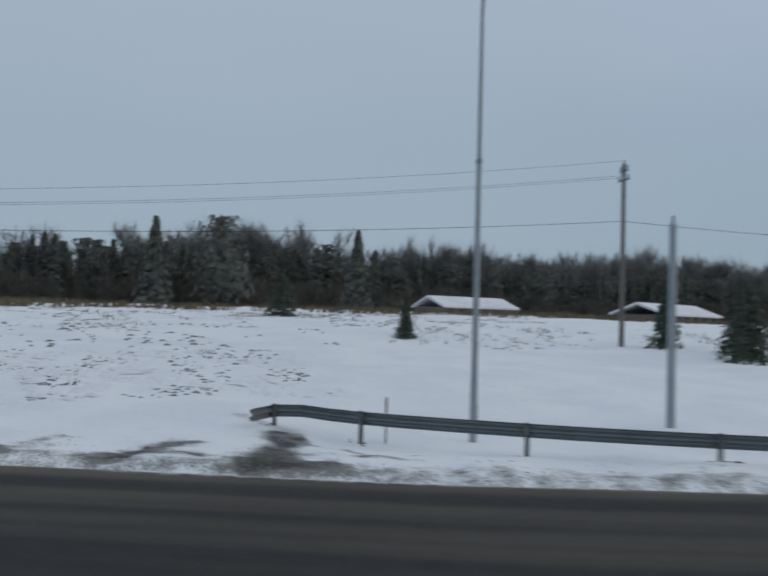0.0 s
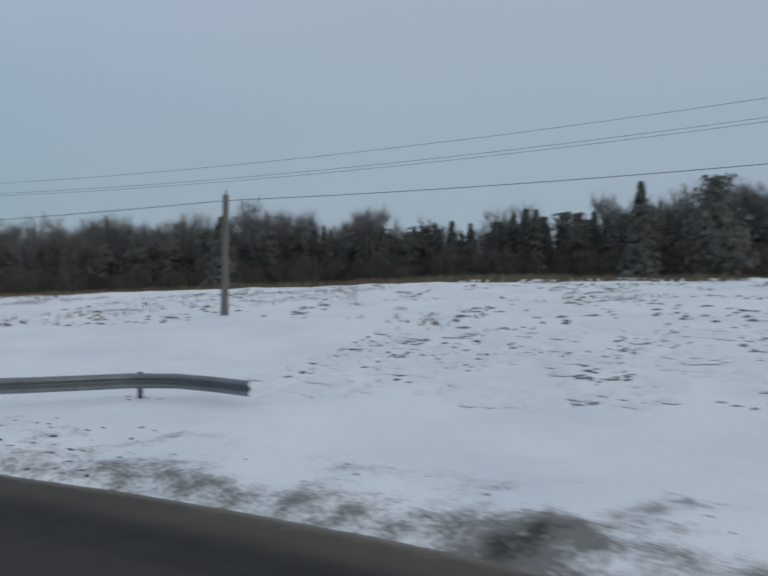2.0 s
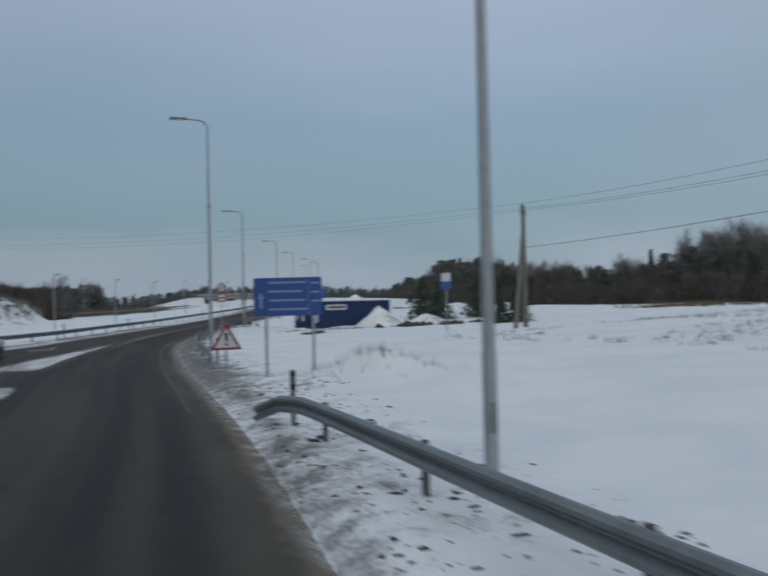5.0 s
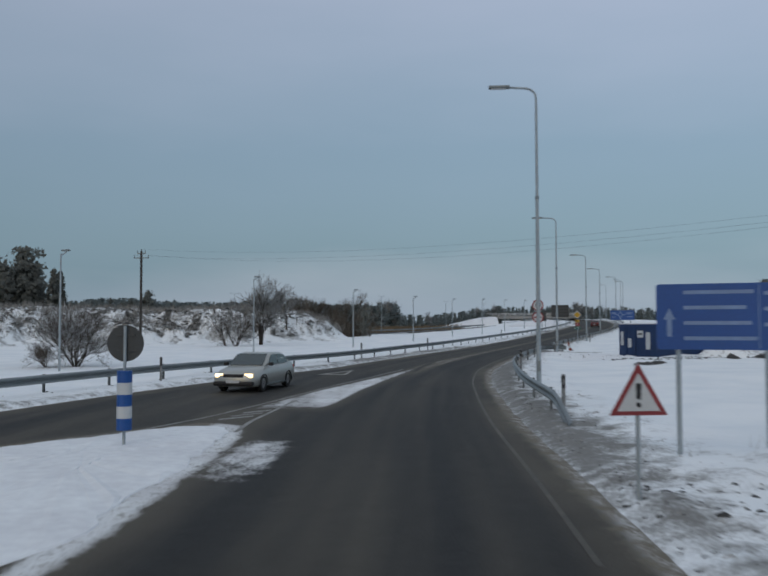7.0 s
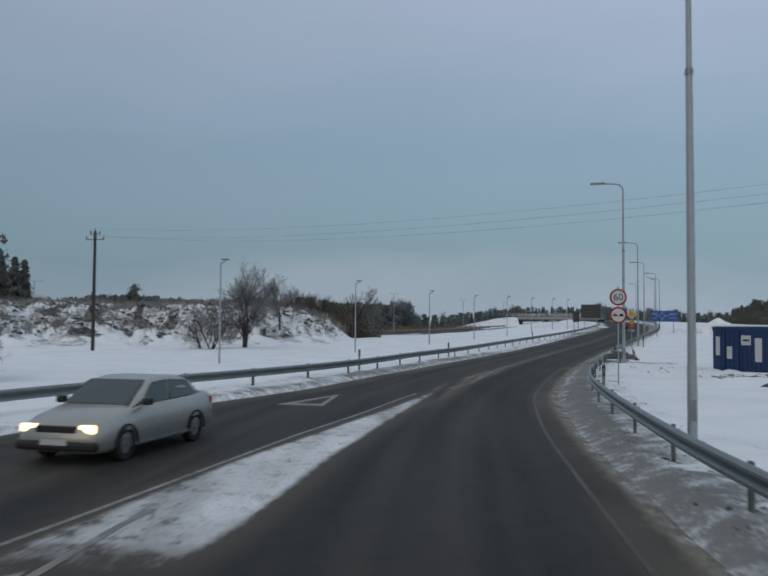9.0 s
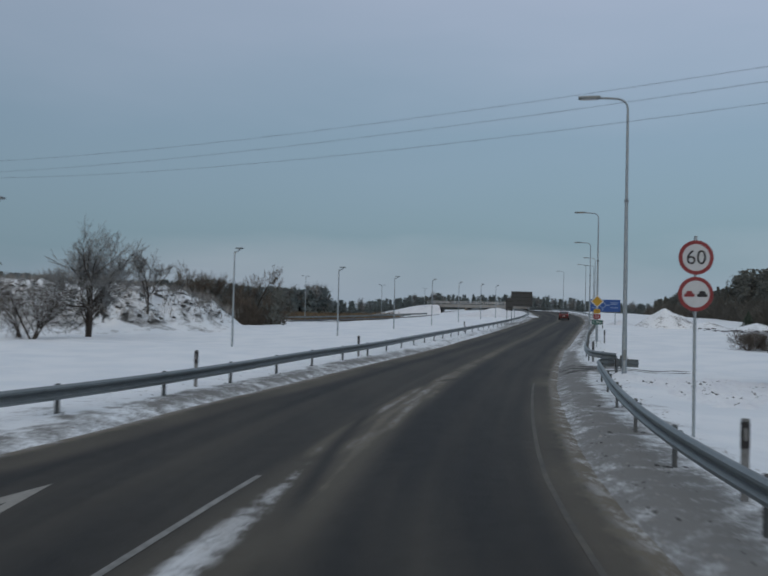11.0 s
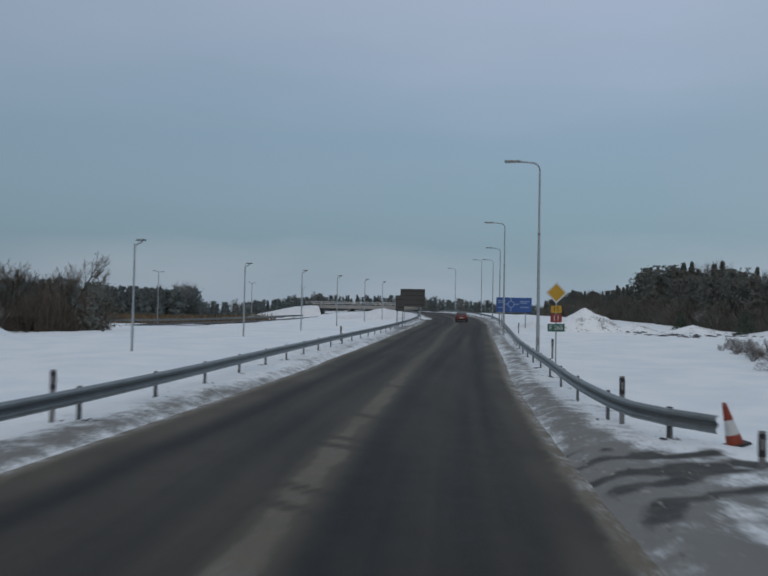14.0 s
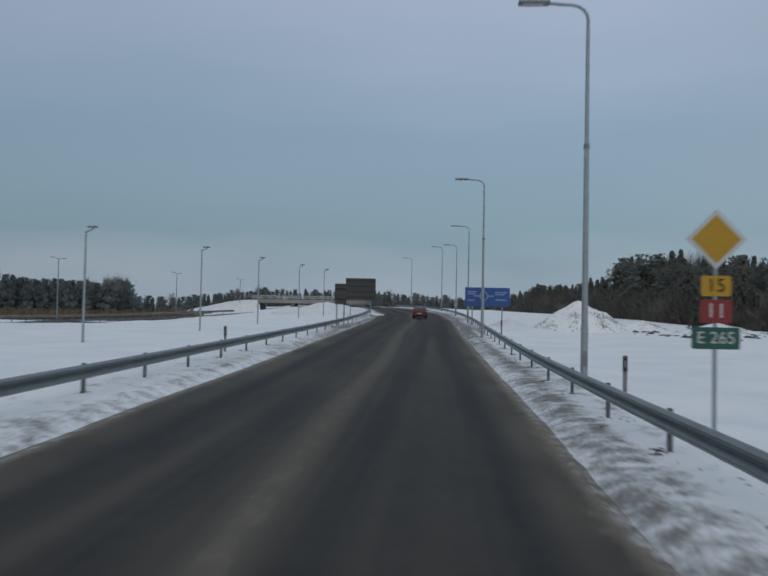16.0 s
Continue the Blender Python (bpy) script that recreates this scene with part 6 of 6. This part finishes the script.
def saloon(x, y, z, turn, paint, label, lit):
    """A saloon car; its nose points along local +x."""
    car = empty("car", pose(x, y, z, 0, 0, turn), label, "car")
    loft([section(2.18, 0.62, 0.66, 0.55, 0.30, 0.48, 0.62), section(2.08, 0.76, 0.80, 0.70, 0.22, 0.50, 0.70), section(1.75, 0.82, 0.85, 0.76, 0.20, 0.55, 0.82),
          section(1.1, 0.83, 0.86, 0.80, 0.20, 0.58, 0.92), section(0.6, 0.83, 0.86, 0.82, 0.20, 0.6, 0.97), section(-0.5, 0.83, 0.87, 0.83, 0.20, 0.6, 0.98),
          section(-1.4, 0.83, 0.86, 0.82, 0.20, 0.6, 1.0), section(-2.0, 0.80, 0.83, 0.76, 0.24, 0.6, 1.0), section(-2.2, 0.72, 0.78, 0.70, 0.34, 0.6, 0.92)], "body", paint, car)

    def cab(px, half, zz, low):
        return [(px, half, low), (px, half * 0.97, (zz + low) / 2), (px, half * 0.86, zz - 0.03), (px, half * 0.72, zz), (px, -half * 0.72, zz), (px, -half * 0.86, zz - 0.03), (px, -half * 0.97, (zz + low) / 2), (px, -half, low)]
    loft([cab(1.02, 0.76, 0.93, 0.90), cab(0.62, 0.77, 1.18, 0.93), cab(0.25, 0.77, 1.38, 0.94), cab(-0.25, 0.77, 1.43, 0.94), cab(-0.9, 0.77, 1.41, 0.95), cab(-1.3, 0.77, 1.30, 0.96), cab(-1.75, 0.74, 1.02, 0.96)], "cabin", paint, car)

    def pane(name, pts, off):
        bm = bmesh.new()
        a = [bm.verts.new(p) for p in pts]
        b = [bm.verts.new(Vector(p) + Vector(off)) for p in pts]
        bm.faces.new(b)
        bm.faces.new(a[::-1])
        for i in range(len(pts)):
            bm.faces.new((a[i], a[(i + 1) % len(pts)], b[(i + 1) % len(pts)], b[i]))
        bmesh.ops.recalc_face_normals(bm, faces=bm.faces)
        part(name, bm, M_GLASSDARK, car, "dark glass")
    pane("windscreen", [(0.99, 0.66, 0.955), (0.99, -0.66, 0.955), (0.31, -0.58, 1.36), (0.31, 0.58, 1.36)], (0.03, 0, 0.02))
    pane("rear_window", [(-1.69, 0.6, 1.06), (-1.69, -0.6, 1.06), (-1.30, -0.56, 1.29), (-1.30, 0.56, 1.29)], (-0.03, 0, 0.02))
    for s in (1, -1):
        pane("side_window", [(0.72, 0.775 * s, 0.97), (-0.28, 0.782 * s, 0.98), (-0.28, 0.70 * s, 1.36), (0.26, 0.70 * s, 1.33)], (0, 0.012 * s, 0.0))
        pane("side_window", [(-0.35, 0.782 * s, 0.98), (-1.35, 0.772 * s, 1.0), (-1.12, 0.70 * s, 1.30), (-0.35, 0.70 * s, 1.36)], (0, 0.012 * s, 0.0))
        bm = bmesh.new()
        box(bm, 0.66, 0.84, min(0.84 * s, 1.0 * s), max(0.84 * s, 1.0 * s), 0.94, 1.07, 0.03)
        part("mirror", bm, M_BLACK, car, "dark wing mirror")
        bm = bmesh.new()
        box(bm, 2.06, 2.16, min(0.42 * s, 0.74 * s), max(0.42 * s, 0.74 * s), 0.56, 0.70, 0.03)
        part("headlamp", bm, M_HEADLAMP if lit else M_WHITE, car, "lit headlamp" if lit else "")
        bm = bmesh.new()
        box(bm, -2.21, -2.10, min(0.50 * s, 0.76 * s), max(0.50 * s, 0.76 * s), 0.72, 0.88, 0.02)
        part("tail_lamp", bm, M_TAILLAMP, car, "red tail lamp")
        bm = bmesh.new()
        box(bm, -1.05, 1.05, min(0.845 * s, 0.872 * s), max(0.845 * s, 0.872 * s), 0.24, 0.30, 0.008)
        part("sill", bm, M_STEEL, car)
        for wx in (1.32, -1.28):
            wheel(car, wx, 0.76 * s)
            bm = bmesh.new()
            arch = [(0.36 * math.cos(a) + wx, 0.30 + 0.36 * math.sin(a)) for a in np.linspace(-0.15, math.pi + 0.15, 16)] + [(0.33 * math.cos(a) + wx, 0.30 + 0.33 * math.sin(a)) for a in np.linspace(math.pi + 0.15, -0.15, 16)]
            prism(bm, arch, min(0.855 * s, 0.885 * s), max(0.855 * s, 0.885 * s))
            part("wheel_arch", bm, M_BLACK, car)
    bm = bmesh.new()
    box(bm, 2.10, 2.19, -0.40, 0.40, 0.56, 0.68, 0.02)
    part("grille", bm, M_BLACK, car)
    bm = bmesh.new()
    box(bm, 2.02, 2.24, -0.78, 0.78, 0.26, 0.42, 0.05)
    part("front_bumper", bm, M_BLACK, car, "dark front bumper")
    bm = bmesh.new()
    box(bm, -2.28, -2.05, -0.76, 0.76, 0.34, 0.52, 0.05)
    part("rear_bumper", bm, paint, car)
    for px in (2.245, -2.285):
        bm = bmesh.new()
        box(bm, px - 0.006, px + 0.006, -0.26, 0.26, 0.36 if px > 0 else 0.55, 0.46 if px > 0 else 0.66)
        part("plate", bm, M_WHITE, car)
    return car


saloon(-1.75, 30.2, 0.012, 255, M_SILVER, "silver saloon car with lit headlamps on wet road", True)
saloon(50.6, 171.0, float(road_z(171)) + 0.012, 70, M_MAROON, "dark red saloon car driving away uphill", False)

# ---------------------------------------------------------------- highway, bridge and buildings
def far_base(x, y):
    return ground_at(x, y)


hx = np.array([-260, -120, -60, 0, 30, 60, 110])
hy = np.array([95, 155, 180, 202, 216, 240, 300])
hv, hf = [], []
for i, (a, b) in enumerate(zip(hx, hy)):
    for off in (-5.5, 5.5):
        hv.append((a - 0.42 * off, b + 0.9 * off, ground_at(a, b) + 0.06))
for i in range(len(hx) - 1):
    hf.append((2 * i, 2 * i + 2, 2 * i + 3, 2 * i + 1))
tagged(new("highway", mesh_of("highway", hv, hf, material("highway_asphalt", (0.05, 0.05, 0.05), 0.7, 0, 0.3, 0.3))), "dark highway carriageway crossing below the bridge", "road", kind="structure")
for off, lab in ((-6.5, "steel guard rail along the near side of the highway"), (0.2, "steel guard rail between the highway lanes")):
    guard_rail([(a - 0.42 * off, b + 0.9 * off, 0.62) for a, b in zip(hx[1:5], hy[1:5])], True, lab, 4.0, 0.05, "highway guard rails", far_base)

# bridge over the highway
br = empty("bridge", pose(44.6, 268, 0, 0, 0, -22), "concrete road bridge with railing above the highway", "bridge", kind="structure")
bm = bmesh.new()
box(bm, 0, 26, -4, 4, 4.5, 5.35, 0.05)
part("deck", bm, M_CONCRETE, br)
bm = bmesh.new()
box(bm, -1.0, 1.2, -4.6, 4.6, 0.0, 4.5, 0.05)
part("abutment", bm, M_CONCRETE, br)
# upright plate added for the earth bank, dark like the shade below the deck
bm = bmesh.new()
prism(bm, [(1.3, 0.0), (26, 0.0), (26, 4.45), (14, 4.45), (1.3, 3.2)], 3.2, 3.8)
part("shaded_back_plate", bm, M_CLOD, br, "dark plate standing in for the shaded earth bank below the deck")
for px in (9, 18):
    for py in (-2.6, 2.6):
        bm = bmesh.new()
        rod(bm, (px, py, 0), (px, py, 4.5), 0.5, 0.5, 16)
        part("pier", bm, M_CONCRETE, br)
bm = bmesh.new()
prism(bm, [(0.2, 0.2), (0.2, 5.2), (-3.0, 3.9), (-7.0, 0.8), (-7.0, 0.2)], -5.0, -4.6)
part("wing_wall", bm, M_CONCRETE, br)
for py in (-3.85, 3.85):
    for zz in (5.75, 6.15):
        bm = bmesh.new()
        box(bm, -2, 26, py - 0.04, py + 0.04, zz, zz + 0.08)
        part("rail", bm, M_WHITE, br, "pale steel railing")
    for k in range(14):
        bm = bmesh.new()
        box(bm, -2 + 2 * k, -1.92 + 2 * k, py - 0.04, py + 0.04, 5.35, 6.15)
        part("baluster", bm, M_WHITE, br)

# embankment west of the bridge
n, m = 18, 14
ev, ef = [], []
for i in range(n + 1):
    for k in range(m + 1):
        u, v = i / n, k / m * 2 - 1
        top = 4.9 * (1 - smooth(u, 0.0, 1.05)) * (1 - smooth(abs(v), 0.35, 1.0))
        ev.append((44 - 26 * u, 268 + 8 * u + 16 * v, 0.1 + float(top) + 0.25 * float(vnoise(i * 0.7, k * 0.7, 3))))
for i in range(n):
    for k in range(m):
        a = i * (m + 1) + k
        ef.append((a, a + 1, a + m + 2, a + m + 1))
tagged(new("embankment", mesh_of("embankment", ev, ef, M_SNOWHEAP, True)), "snow-covered road embankment beside the bridge", "embankment", kind="structure")


def barn(x, y, turn, length, depth, wall, ridge):
    g = ground_at(x, y)
    b = empty("barn", pose(x, y, g, 0, 0, turn), "long low barn with snow-covered roof", "barn", "barns")
    bm = bmesh.new()
    box(bm, -length / 2, length / 2, -depth / 2, depth / 2, -0.5, wall, 0.03)
    part("wall", bm, M_BARN, b)
    bm = bmesh.new()
    prism(bm, [(-depth / 2 - 0.6, wall - 0.1), (0, ridge), (depth / 2 + 0.6, wall - 0.1), (depth / 2 + 0.6, wall + 0.2), (0, ridge + 0.35), (-depth / 2 - 0.6, wall + 0.2)], -length / 2 - 0.5, length / 2 + 0.5)
    bmesh.ops.rotate(bm, cent=(0, 0, 0), matrix=Matrix.Rotation(radians(90), 3, "Z"), verts=bm.verts)
    part("roof", bm, M_SNOWHEAP, b, "snow-covered roof")
    for k in range(6):
        bm = bmesh.new()
        xx = -length / 2 + length * (k + 0.5) / 6
        box(bm, xx - 0.6, xx + 0.6, -depth / 2 - 0.04, -depth / 2, wall * 0.4, wall * 0.75)
        part("window", bm, M_GLASSDARK, b)


barn(112, -76, -74, 14, 8, 1.2, 2.7)
barn(98, -104, -62, 17, 8, 1.2, 2.7)
